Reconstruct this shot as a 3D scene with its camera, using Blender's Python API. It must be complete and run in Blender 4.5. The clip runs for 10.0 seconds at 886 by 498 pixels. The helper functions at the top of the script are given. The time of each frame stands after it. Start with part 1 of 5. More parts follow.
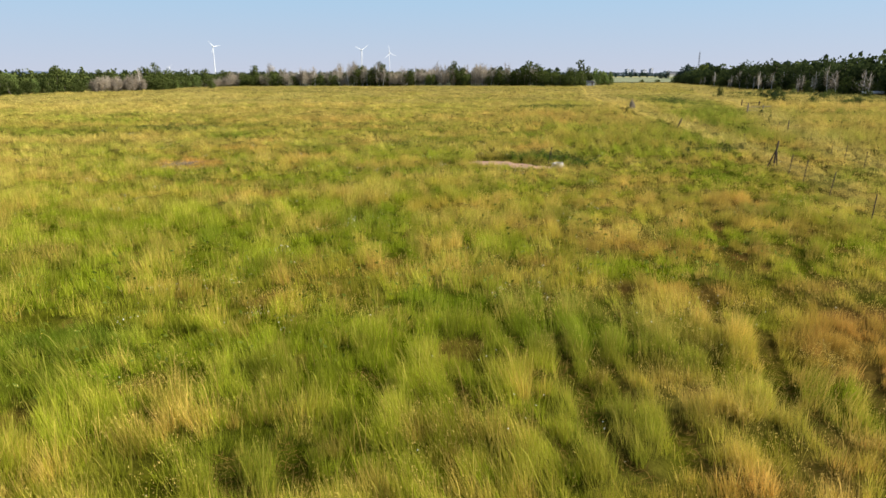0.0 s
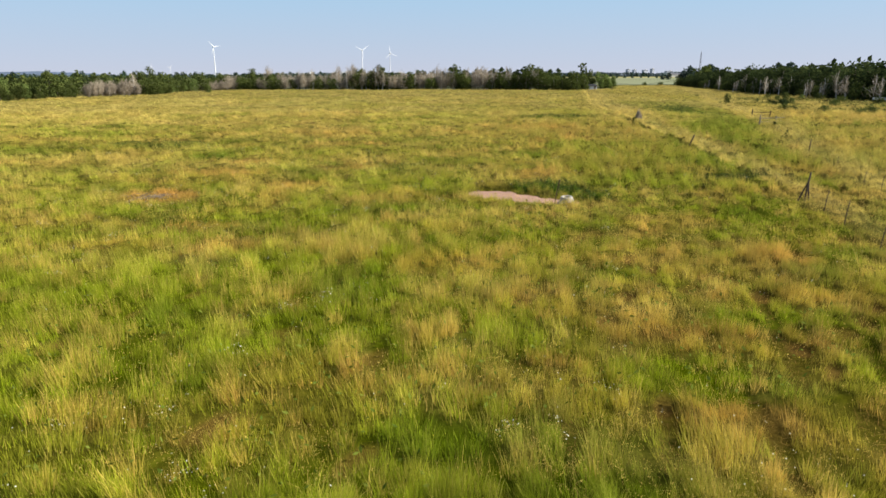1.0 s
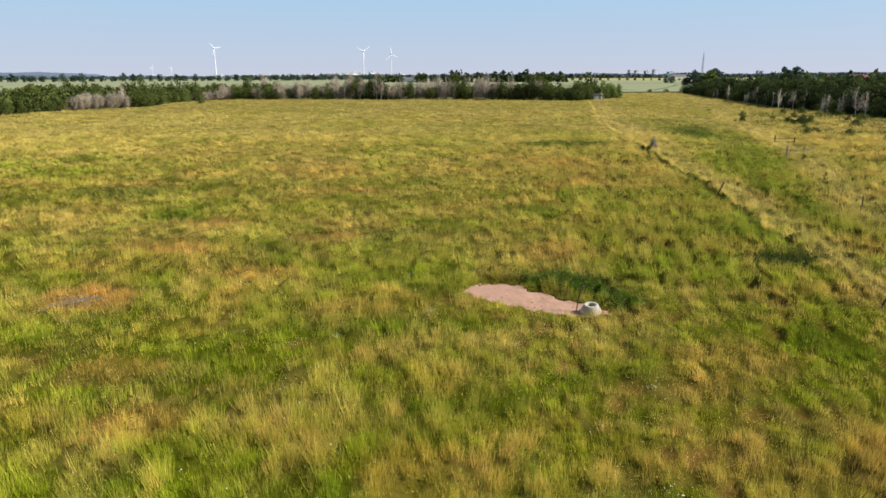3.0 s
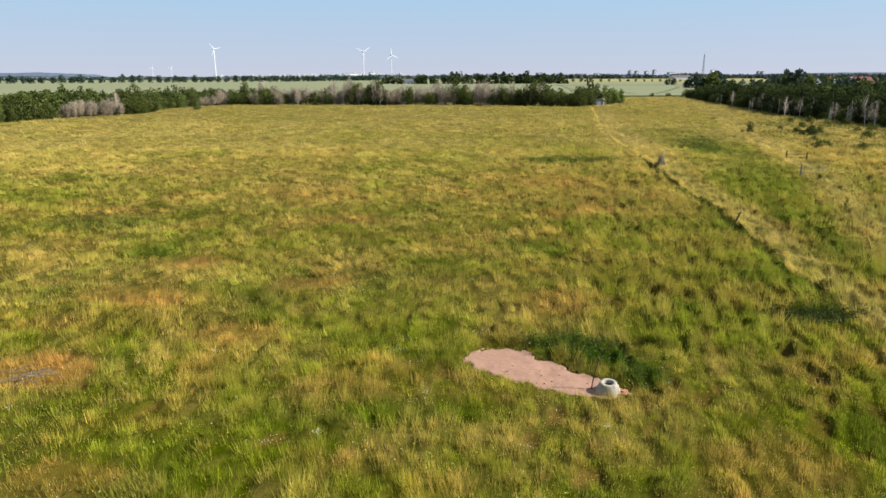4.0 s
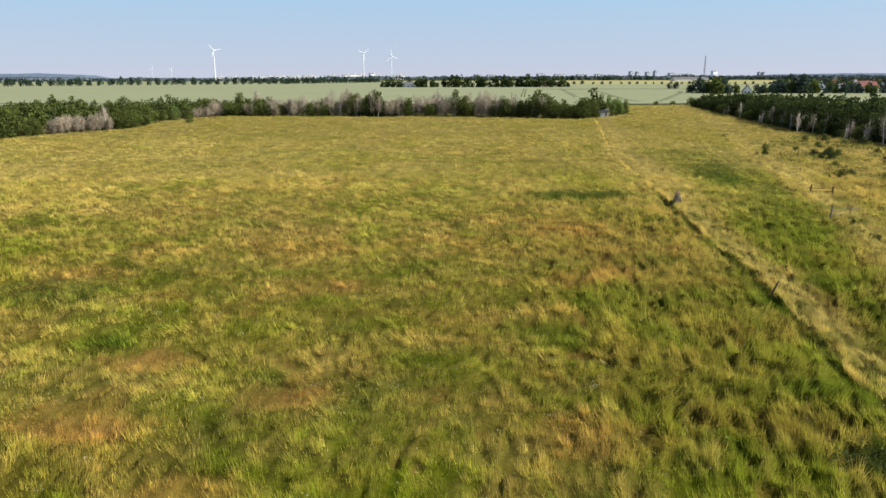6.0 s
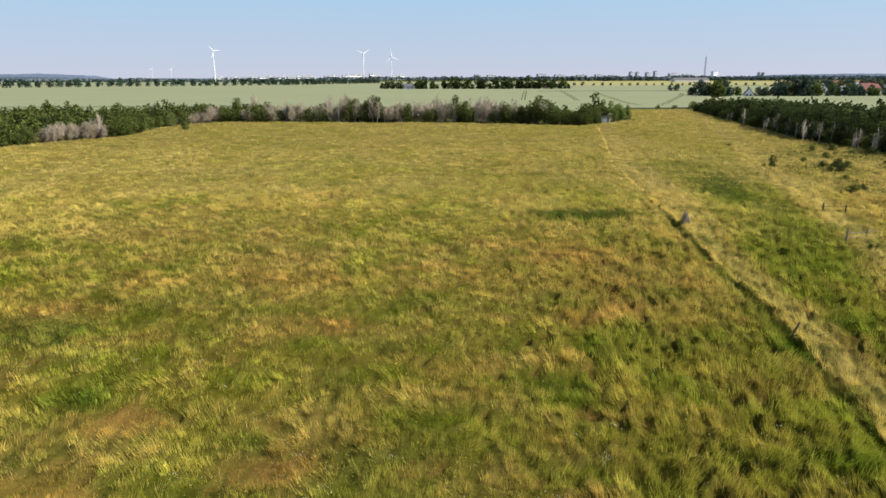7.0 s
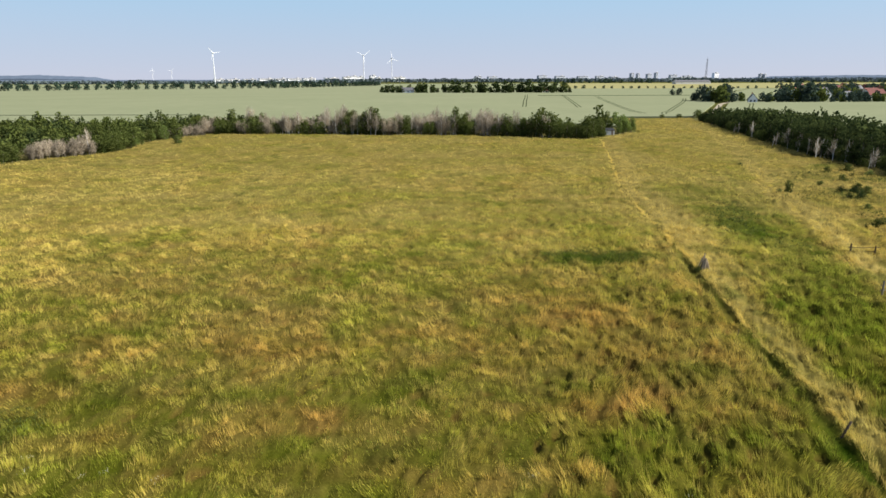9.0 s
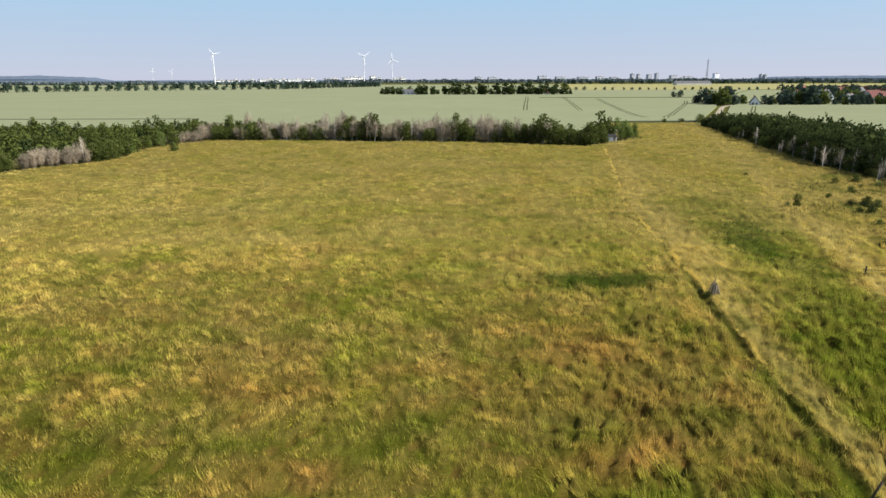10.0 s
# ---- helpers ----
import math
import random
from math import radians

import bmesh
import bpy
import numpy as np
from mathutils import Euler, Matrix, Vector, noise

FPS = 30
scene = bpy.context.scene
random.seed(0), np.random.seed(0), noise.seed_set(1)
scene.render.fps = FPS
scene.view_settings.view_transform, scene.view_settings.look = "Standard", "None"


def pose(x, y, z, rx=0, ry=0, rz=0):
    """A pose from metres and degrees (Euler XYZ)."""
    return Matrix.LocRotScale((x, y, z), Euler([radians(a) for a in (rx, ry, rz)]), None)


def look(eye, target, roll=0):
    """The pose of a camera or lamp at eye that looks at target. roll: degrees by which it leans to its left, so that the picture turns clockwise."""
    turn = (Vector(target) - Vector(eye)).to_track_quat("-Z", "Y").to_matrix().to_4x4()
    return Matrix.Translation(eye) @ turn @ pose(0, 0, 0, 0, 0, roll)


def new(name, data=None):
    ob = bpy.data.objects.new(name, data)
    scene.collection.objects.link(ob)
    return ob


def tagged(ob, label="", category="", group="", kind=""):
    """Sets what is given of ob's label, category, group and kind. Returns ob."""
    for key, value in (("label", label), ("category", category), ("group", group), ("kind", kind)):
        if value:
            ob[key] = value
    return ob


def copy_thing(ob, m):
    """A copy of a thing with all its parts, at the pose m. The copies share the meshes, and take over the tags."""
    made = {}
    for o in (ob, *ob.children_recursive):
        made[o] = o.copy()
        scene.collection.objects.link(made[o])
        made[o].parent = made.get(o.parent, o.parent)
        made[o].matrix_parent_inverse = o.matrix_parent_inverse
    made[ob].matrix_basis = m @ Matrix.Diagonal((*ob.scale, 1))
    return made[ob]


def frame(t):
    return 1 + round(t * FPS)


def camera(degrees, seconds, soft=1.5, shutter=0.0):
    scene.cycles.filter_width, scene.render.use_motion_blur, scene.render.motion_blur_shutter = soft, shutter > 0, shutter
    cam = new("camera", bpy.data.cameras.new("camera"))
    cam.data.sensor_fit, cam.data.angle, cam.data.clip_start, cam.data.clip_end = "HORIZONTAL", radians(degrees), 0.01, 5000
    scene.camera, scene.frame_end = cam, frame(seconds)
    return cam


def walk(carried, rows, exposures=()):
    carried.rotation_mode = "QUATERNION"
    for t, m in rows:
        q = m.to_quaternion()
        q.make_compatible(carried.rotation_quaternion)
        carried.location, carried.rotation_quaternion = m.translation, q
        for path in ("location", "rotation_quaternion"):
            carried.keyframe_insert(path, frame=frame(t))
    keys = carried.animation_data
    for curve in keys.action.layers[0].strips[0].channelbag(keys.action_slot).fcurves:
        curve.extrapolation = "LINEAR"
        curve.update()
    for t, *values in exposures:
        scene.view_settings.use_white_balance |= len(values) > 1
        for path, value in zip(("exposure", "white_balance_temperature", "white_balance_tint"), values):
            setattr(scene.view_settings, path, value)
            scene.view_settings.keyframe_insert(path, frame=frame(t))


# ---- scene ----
cam = camera(68.0, 10.0, soft=1.5)
PATH = [
    (0, (0.000, 0.000, 5.499), (0.311, 96.689, -20.020), -0.14),
    (0.5, (0.104, 2.097, 6.120), (0.356, 98.782, -19.413), -0.14),
    (1, (0.246, 4.194, 6.796), (0.444, 100.877, -18.745), -0.14),
    (1.5, (0.385, 6.280, 7.513), (0.528, 102.963, -18.027), -0.14),
    (2, (0.495, 8.358, 8.289), (0.568, 105.042, -17.248), -0.14),
    (2.5, (0.562, 10.406, 9.157), (0.578, 107.093, -16.370), -0.14),
    (4, (0.713, 16.341, 11.799), (0.684, 113.032, -13.714), -0.14),
    (4.5, (0.762, 18.239, 12.669), (0.709, 114.932, -12.838), -0.14),
    (5, (0.811, 20.075, 13.535), (0.739, 116.769, -11.966), -0.14),
    (5.5, (0.840, 21.883, 14.411), (0.766, 118.579, -11.082), -0.14),
    (6, (0.870, 23.652, 15.309), (0.794, 120.351, -10.171), -0.14),
    (7.5, (1.005, 28.828, 17.925), (0.923, 125.534, -7.532), -0.14),
    (8, (1.029, 30.538, 18.788), (0.924, 127.253, -6.636), -0.14),
    (8.5, (1.108, 32.279, 19.612), (0.981, 129.002, -5.779), -0.14),
    (9, (1.161, 33.947, 20.448), (1.014, 130.678, -4.911), -0.14),
    (9.5, (1.189, 35.577, 21.327), (1.020, 132.314, -4.010), -0.14),
    (10, (1.198, 37.175, 22.187), (1.003, 133.912, -3.146), -0.14),
]
walk(cam, [(t, look(eye, target, roll)) for t, eye, target, roll in PATH], exposures=[(0.0, 0.5), (10.0, 0.5)])

# ---- light: clear morning, sun from the right ----
SUN_EL, SUN_AZ = 36.5, 93.0      # degrees; azimuth clockwise from +y
world = bpy.data.worlds.new("sky")
scene.world = world
world.use_nodes = True
wn, wl = world.node_tree.nodes, world.node_tree.links
sky = wn.new("ShaderNodeTexSky")
sky.sky_type, sky.sun_disc = "NISHITA", False
sky.sun_elevation, sky.sun_rotation = radians(SUN_EL), radians(SUN_AZ)
sky.air_density, sky.dust_density, sky.ozone_density, sky.altitude = 1.0, 1.7, 1.8, 100
place, lift, unit = wn.new("ShaderNodeTexCoord"), wn.new("ShaderNodeVectorMath"), wn.new("ShaderNodeVectorMath")
lift.operation, unit.operation = "ADD", "NORMALIZE"
lift.inputs[1].default_value = (0, 0, 0.10)
wl.new(place.outputs["Generated"], lift.inputs[0])
wl.new(lift.outputs[0], unit.inputs[0])
wl.new(unit.outputs[0], sky.inputs["Vector"])
soft_sky = wn.new("ShaderNodeHueSaturation")
soft_sky.inputs["Saturation"].default_value = 0.85
wl.new(sky.outputs[0], soft_sky.inputs["Color"])
# haze of a clear summer morning: lavender at the horizon, pale blue above it, gone higher up
high, haze, share = wn.new("ShaderNodeSeparateXYZ"), wn.new("ShaderNodeValToRGB"), wn.new("ShaderNodeMapRange")
wl.new(place.outputs["Generated"], high.inputs[0])
wl.new(high.outputs["Z"], haze.inputs["Fac"])
haze.color_ramp.elements[0].position, haze.color_ramp.elements[0].color = 0.0, (3.35, 3.50, 4.25, 1)
haze.color_ramp.elements[1].position, haze.color_ramp.elements[1].color = 0.10, (2.48, 3.60, 4.75, 1)
middle = haze.color_ramp.elements.new(0.045)
middle.color = (2.95, 3.54, 4.45, 1)
share.interpolation_type = "SMOOTHSTEP"
share.inputs["From Min"].default_value, share.inputs["From Max"].default_value = 0.10, 0.45
share.inputs["To Min"].default_value, share.inputs["To Max"].default_value = 0.9, 0.0
wl.new(high.outputs["Z"], share.inputs["Value"])
tint = wn.new("ShaderNodeMix")
tint.data_type = "RGBA"
wl.new(share.outputs[0], tint.inputs["Factor"])
wl.new(soft_sky.outputs[0], tint.inputs["A"])
wl.new(haze.outputs[0], tint.inputs["B"])
wl.new(tint.outputs["Result"], wn["Background"].inputs[0])
wn["Background"].inputs[1].default_value = 0.122
lamp = bpy.data.lights.new("sun", "SUN")
lamp.energy, lamp.angle, lamp.color = 5.8, radians(0.55), (1.0, 0.955, 0.87)
sun = new("sun", lamp)
to_sun = Vector((math.sin(radians(SUN_AZ)) * math.cos(radians(SUN_EL)), math.cos(radians(SUN_AZ)) * math.cos(radians(SUN_EL)), math.sin(radians(SUN_EL))))
sun.matrix_world = look(to_sun * 300, (0, 0, 0))

RNG = np.random.default_rng(7)


# ---- small tools ----
def vnoise(x, y, seed=0.0):
    """Smooth value noise, 0 to 1, one lattice cell per unit."""
    x, y = np.asarray(x, float), np.asarray(y, float)
    ix, iy = np.floor(x), np.floor(y)
    fx, fy = x - ix, y - iy
    fx, fy = fx * fx * (3 - 2 * fx), fy * fy * (3 - 2 * fy)

    def h(a, b):
        v = np.sin(a * 127.1 + b * 311.7 + seed * 74.7) * 43758.5453
        return v - np.floor(v)

    return (h(ix, iy) * (1 - fx) + h(ix + 1, iy) * fx) * (1 - fy) + (h(ix, iy + 1) * (1 - fx) + h(ix + 1, iy + 1) * fx) * fy


def smooth(a, b, v):
    s = np.clip((np.asarray(v, float) - a) / (b - a), 0, 1)
    return s * s * (3 - 2 * s)


def gz(x, y):
    """Height of the land: flat, rising a little towards the hedge."""
    return 1.4 * smooth(60, 260, y) + 0 * np.asarray(x, float)


def mesh_of(name, verts, faces, mats, attrs=None, shade=False):
    """A mesh from arrays: verts n x 3, faces m x 3 or m x 4."""
    verts, faces = np.asarray(verts, np.float32), np.asarray(faces, np.int32)
    me = bpy.data.meshes.new(name)
    k = faces.shape[1]
    me.vertices.add(len(verts))
    me.vertices.foreach_set("co", verts.ravel())
    me.loops.add(faces.size)
    me.loops.foreach_set("vertex_index", faces.ravel())
    me.polygons.add(len(faces))
    me.polygons.foreach_set("loop_start", np.arange(len(faces), dtype=np.int32) * k)
    me.polygons.foreach_set("use_smooth", np.full(len(faces), shade))
    for key, val in (attrs or {}).items():
        me.attributes.new(key, "FLOAT", "POINT").data.foreach_set("value", np.asarray(val, np.float32))
    for m in mats if isinstance(mats, (list, tuple)) else [mats]:
        me.materials.append(m)
    me.update(calc_edges=True)
    return me


def part(name, source, material, parent=None, label=""):
    """Link a bmesh or a mesh as one object under a thing."""
    if isinstance(source, bmesh.types.BMesh):
        me = bpy.data.meshes.new(name)
        source.normal_update()
        source.to_mesh(me)
        source.free()
        me.materials.append(material)
    else:
        me = source
    ob = new(name, me)
    if parent is not None:
        ob.parent = parent
    return tagged(ob, label) if label else ob


def box(bm, cx, cy, cz, sx, sy, sz, turn=None, bevel=0.0):
    m = Matrix.Translation((cx, cy, cz)) @ (turn or Matrix.Identity(4)) @ Matrix.Diagonal((sx, sy, sz, 1))
    got = bmesh.ops.create_cube(bm, size=1, matrix=m)["verts"]
    if bevel:
        edges = list({e for v in got for e in v.link_edges})
        bmesh.ops.bevel(bm, geom=edges, offset=bevel, segments=1, affect="EDGES")
    return bm


def tube(path, radii, sides=6):
    """Verts and quads of a tapered tube along a path."""
    path, rings = np.asarray(path, float), []
    n = len(path)
    for i in range(n):
        d = path[min(i + 1, n - 1)] - path[max(i - 1, 0)]
        d /= np.linalg.norm(d) + 1e-9
        a = np.cross(d, (0.31, 0.95, 0.05))
        a /= np.linalg.norm(a) + 1e-9
        b = np.cross(d, a)
        ang = np.arange(sides) * 2 * np.pi / sides
        rings.append(path[i] + radii[i] * (np.cos(ang)[:, None] * a + np.sin(ang)[:, None] * b))
    v = np.concatenate(rings)
    q = [(i * sides + k, i * sides + (k + 1) % sides, (i + 1) * sides + (k + 1) % sides, (i + 1) * sides + k) for i in range(n - 1) for k in range(sides)]
    return v, np.array(q)


def joined(pieces):
    vs, fs, at = [], [], 0
    for v, f in pieces:
        vs.append(v), fs.append(f + at)
        at += len(v)
    return np.concatenate(vs), np.concatenate(fs)


# ---- materials ----
def material(name, colour, rough=0.8, metal=0.0, spots=None, scale=3.0, amount=0.25, bump=0.0, bump_scale=30.0, specular=0.3):
    """A surface whose colour wanders at two scales, with fine relief."""
    m = bpy.data.materials.new(name)
    m.use_nodes = True
    n, l = m.node_tree.nodes, m.node_tree.links
    b = n["Principled BSDF"]
    b.inputs["Roughness"].default_value, b.inputs["Metallic"].default_value = rough, metal
    b.inputs["Specular IOR Level"].default_value = specular
    co = n.new("ShaderNodeTexCoord")
    big, fine = n.new("ShaderNodeTexNoise"), n.new("ShaderNodeTexNoise")
    big.inputs["Scale"].default_value, fine.inputs["Scale"].default_value = scale, scale * 9
    big.inputs["Detail"].default_value, fine.inputs["Detail"].default_value = 4, 3
    l.new(co.outputs["Object"], big.inputs["Vector"]), l.new(co.outputs["Object"], fine.inputs["Vector"])
    mix = n.new("ShaderNodeMix")
    mix.data_type = "RGBA"
    mix.inputs["A"].default_value = (*colour, 1)
    mix.inputs["B"].default_value = (*(spots or [c * 0.55 for c in colour]), 1)
    ramp = n.new("ShaderNodeMapRange")
    ramp.inputs["From Min"].default_value, ramp.inputs["From Max"].default_value = 0.38, 0.68
    ramp.inputs["To Max"].default_value = amount * 2
    both = n.new("ShaderNodeMath")
    both.operation = "MULTIPLY_ADD"
    both.inputs[1].default_value, both.inputs[2].default_value = 0.5, 0.0
    add = n.new("ShaderNodeMath")
    add.operation = "ADD"
    l.new(fine.outputs["Fac"], both.inputs[0]), l.new(both.outputs[0], add.inputs[0])
    half = n.new("ShaderNodeMath")
    half.operation = "MULTIPLY"
    half.inputs[1].default_value = 0.5
    l.new(big.outputs["Fac"], half.inputs[0]), l.new(half.outputs[0], add.inputs[1])
    l.new(add.outputs[0], ramp.inputs["Value"]), l.new(ramp.outputs[0], mix.inputs["Factor"])
    l.new(mix.outputs["Result"], b.inputs["Base Color"])
    if bump:
        bn, bt = n.new("ShaderNodeBump"), n.new("ShaderNodeTexNoise")
        bt.inputs["Scale"].default_value, bt.inputs["Detail"].default_value = bump_scale, 5
        bn.inputs["Strength"].default_value, bn.inputs["Distance"].default_value = bump, 0.02
        l.new(co.outputs["Object"], bt.inputs["Vector"]), l.new(bt.outputs["Fac"], bn.inputs["Height"])
        l.new(bn.outputs["Normal"], b.inputs["Normal"])
    return m


def colour_mix(n, l, fac, a, b):
    mix = n.new("ShaderNodeMix")
    mix.data_type = "RGBA"
    for key, val in (("A", a), ("B", b)):
        if isinstance(val, tuple):
            mix.inputs[key].default_value = (*val, 1)
        else:
            l.new(val, mix.inputs[key])
    l.new(fac, mix.inputs["Factor"])
    return mix.outputs["Result"]


GREEN, STRAW, RUST, LUSH = (0.245, 0.325, 0.006), (0.60, 0.450, 0.110), (0.58, 0.325, 0.080), (0.070, 0.142, 0.010)

PALE = (0.59, 0.470, 0.142)      # paler, less yellow sward, mixed in further out and along the fences


def grass_material(name, through_light, close=False):
    """Colour by the meadow's plan (dry, rust, lush), a tone for each blade, and drier tips; close: a closed sward with its own grain."""
    m = bpy.data.materials.new(name)
    m.use_nodes = True
    n, l = m.node_tree.nodes, m.node_tree.links
    n.clear()

    def attr(key):
        a = n.new("ShaderNodeAttribute")
        a.attribute_name = key
        return a.outputs["Fac"]

    tip = n.new("ShaderNodeMath")
    tip.operation, tip.use_clamp = "MULTIPLY_ADD", True
    tip.inputs[1].default_value = 0.16
    l.new(attr("tip"), tip.inputs[0]), l.new(attr("dry"), tip.inputs[2])
    c = colour_mix(n, l, tip.outputs[0], GREEN, STRAW)
    c = colour_mix(n, l, attr("rust"), c, RUST)
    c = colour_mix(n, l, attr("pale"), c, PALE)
    c = colour_mix(n, l, attr("lush"), c, LUSH)
    hsv = n.new("ShaderNodeHueSaturation")
    l.new(c, hsv.inputs["Color"]), l.new(attr("tone"), hsv.inputs["Value"])
    relief = None
    if close:
        co, grain, fine, value = n.new("ShaderNodeTexCoord"), n.new("ShaderNodeTexNoise"), n.new("ShaderNodeMapRange"), n.new("ShaderNodeMath")
        grain.inputs["Scale"].default_value, grain.inputs["Detail"].default_value, grain.inputs["Roughness"].default_value = 5.0, 6, 0.7
        l.new(co.outputs["Object"], grain.inputs["Vector"]), l.new(grain.outputs["Fac"], fine.inputs["Value"])
        fine.inputs["From Min"].default_value, fine.inputs["From Max"].default_value = 0.3, 0.7
        fine.inputs["To Min"].default_value, fine.inputs["To Max"].default_value = 0.72, 1.28
        value.operation = "MULTIPLY"
        l.new(attr("tone"), value.inputs[0]), l.new(fine.outputs[0], value.inputs[1]), l.new(value.outputs[0], hsv.inputs["Value"])
        relief = n.new("ShaderNodeBump")
        relief.inputs["Strength"].default_value, relief.inputs["Distance"].default_value = 0.8, 0.10
        l.new(grain.outputs["Fac"], relief.inputs["Height"])
    out, mix = n.new("ShaderNodeOutputMaterial"), n.new("ShaderNodeMixShader")
    d, t = n.new("ShaderNodeBsdfDiffuse"), n.new("ShaderNodeBsdfTranslucent")
    l.new(hsv.outputs[0], d.inputs[0]), l.new(hsv.outputs[0], t.inputs[0])
    if relief:
        l.new(relief.outputs[0], d.inputs["Normal"])
    mix.inputs[0].default_value = through_light
    l.new(d.outputs[0], mix.inputs[1]), l.new(t.outputs[0], mix.inputs[2]), l.new(mix.outputs[0], out.inputs[0])
    return m


def ground_material():
    m = bpy.data.materials.new("meadow_soil")
    m.use_nodes = True
    n, l = m.node_tree.nodes, m.node_tree.links
    b = n["Principled BSDF"]
    b.inputs["Roughness"].default_value, b.inputs["Specular IOR Level"].default_value = 0.95, 0.0

    def attr(key):
        a = n.new("ShaderNodeAttribute")
        a.attribute_name = key
        return a.outputs["Fac"]

    co = n.new("ShaderNodeTexCoord")
    t1 = n.new("ShaderNodeTexNoise")
    t1.inputs["Scale"].default_value, t1.inputs["Detail"].default_value = 3.5, 9
    l.new(co.outputs["Object"], t1.inputs["Vector"])
    c = colour_mix(n, l, attr("dry"), (0.085, 0.105, 0.005), (0.21, 0.165, 0.055))
    c = colour_mix(n, l, attr("rust"), c, (0.22, 0.11, 0.05))
    c = colour_mix(n, l, attr("pale"), c, (0.15, 0.13, 0.06))
    c = colour_mix(n, l, attr("lush"), c, (0.03, 0.055, 0.010))
    mr = n.new("ShaderNodeMapRange")
    mr.inputs["From Min"].default_value, mr.inputs["From Max"].default_value = 0.42, 0.62
    l.new(t1.outputs["Fac"], mr.inputs["Value"])
    c = colour_mix(n, l, mr.outputs[0], c, (0.055, 0.055, 0.012))
    # Near-black: shade of the gaps between tussocks put into the ground's colour.
    c = colour_mix(n, l, attr("shaded_soil"), c, (0.016, 0.015, 0.003))
    l.new(c, b.inputs["Base Color"])
    return m


def leaf_material(name, colour, other, through_light=0.3):
    m = bpy.data.materials.new(name)
    m.use_nodes = True
    n, l = m.node_tree.nodes, m.node_tree.links
    n.clear()
    a = n.new("ShaderNodeAttribute")
    a.attribute_name = "tone"
    info = n.new("ShaderNodeObjectInfo")
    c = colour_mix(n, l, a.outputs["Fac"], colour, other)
    hsv, mr = n.new("ShaderNodeHueSaturation"), n.new("ShaderNodeMapRange")
    mr.inputs["To Min"].default_value, mr.inputs["To Max"].default_value = 0.7, 1.3
    l.new(info.outputs["Random"], mr.inputs["Value"]), l.new(mr.outputs[0], hsv.inputs["Value"]), l.new(c, hsv.inputs["Color"])
    out, mix = n.new("ShaderNodeOutputMaterial"), n.new("ShaderNodeMixShader")
    d, t = n.new("ShaderNodeBsdfDiffuse"), n.new("ShaderNodeBsdfTranslucent")
    l.new(hsv.outputs[0], d.inputs[0]), l.new(hsv.outputs[0], t.inputs[0])
    mix.inputs[0].default_value = through_light
    l.new(d.outputs[0], mix.inputs[1]), l.new(t.outputs[0], mix.inputs[2]), l.new(mix.outputs[0], out.inputs[0])
    return m


M_GRASS = grass_material("meadow_grass", 0.36)
M_SWARD = grass_material("meadow_sward", 0.06, True)
M_SOIL = ground_material()
M_LEAF = leaf_material("leaf_green", (0.040, 0.060, 0.016), (0.120, 0.140, 0.037))
M_POPLAR = leaf_material("poplar_leaf", (0.095, 0.14, 0.035), (0.20, 0.25, 0.07))
M_LEAF2 = leaf_material("leaf_light", (0.075, 0.110, 0.014), (0.17, 0.205, 0.032))
M_LEAFD = leaf_material("leaf_dark", (0.018, 0.032, 0.013), (0.070, 0.088, 0.028))
M_TWIG = leaf_material("grey_twigs", (0.25, 0.205, 0.145), (0.46, 0.395, 0.30), 0.2)
# Bluer and greyer with distance: haze put into the leaf colours of far trees.
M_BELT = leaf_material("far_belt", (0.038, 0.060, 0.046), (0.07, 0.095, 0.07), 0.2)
M_FARBELT = leaf_material("far_woods_hazy_leaf", (0.10, 0.13, 0.135), (0.13, 0.16, 0.165), 0.2)
M_AVENUE = leaf_material("avenue_hazy_leaf", (0.030, 0.052, 0.036), (0.055, 0.085, 0.055), 0.25)
M_MAST = material("dark_steel", (0.13, 0.14, 0.17), 0.6, scale=1)
M_BARK = material("bark", (0.22, 0.185, 0.145), 0.95, scale=4, bump=0.4)
M_BIRCH = material("birch_bark", (0.76, 0.74, 0.70), 0.85, spots=(0.12, 0.11, 0.10), scale=1.2, amount=0.3)
M_SAND = material("pink_sand", (0.345, 0.205, 0.142), 0.95, spots=(0.26, 0.15, 0.10), scale=0.9, amount=0.45, bump=0.5, bump_scale=14)
M_CONCRETE = material("concrete", (0.38, 0.345, 0.29), 0.9, spots=(0.21, 0.185, 0.14), scale=3, amount=0.35, bump=0.4, bump_scale=40)
M_IRON = material("rusty_iron", (0.10, 0.065, 0.045), 0.75, 0.5, scale=8)
M_WOOD = material("weathered_wood", (0.085, 0.065, 0.05), 0.95, specular=0.05, scale=5, bump=0.5, bump_scale=25)
M_WOODG = material("grey_wood", (0.24, 0.205, 0.165), 0.95, specular=0.05, scale=5, bump=0.5, bump_scale=25)
M_BRICK = material("broken_brick", (0.42, 0.20, 0.13), 0.9, scale=5)
M_WHITE = material("white_paint", (0.78, 0.79, 0.80), 0.5, scale=0.6, amount=0.1)
M_PLASTER = material("pale_plaster", (0.62, 0.60, 0.56), 0.9, scale=0.3, amount=0.15)
M_ROOFR = material("red_roof_tiles", (0.17, 0.055, 0.045), 0.85, scale=0.5)
M_ROOFG = material("grey_roof", (0.12, 0.12, 0.13), 0.8, scale=0.5)
M_GLASS = material("dark_window", (0.03, 0.035, 0.045), 0.15, scale=1, specular=0.6)
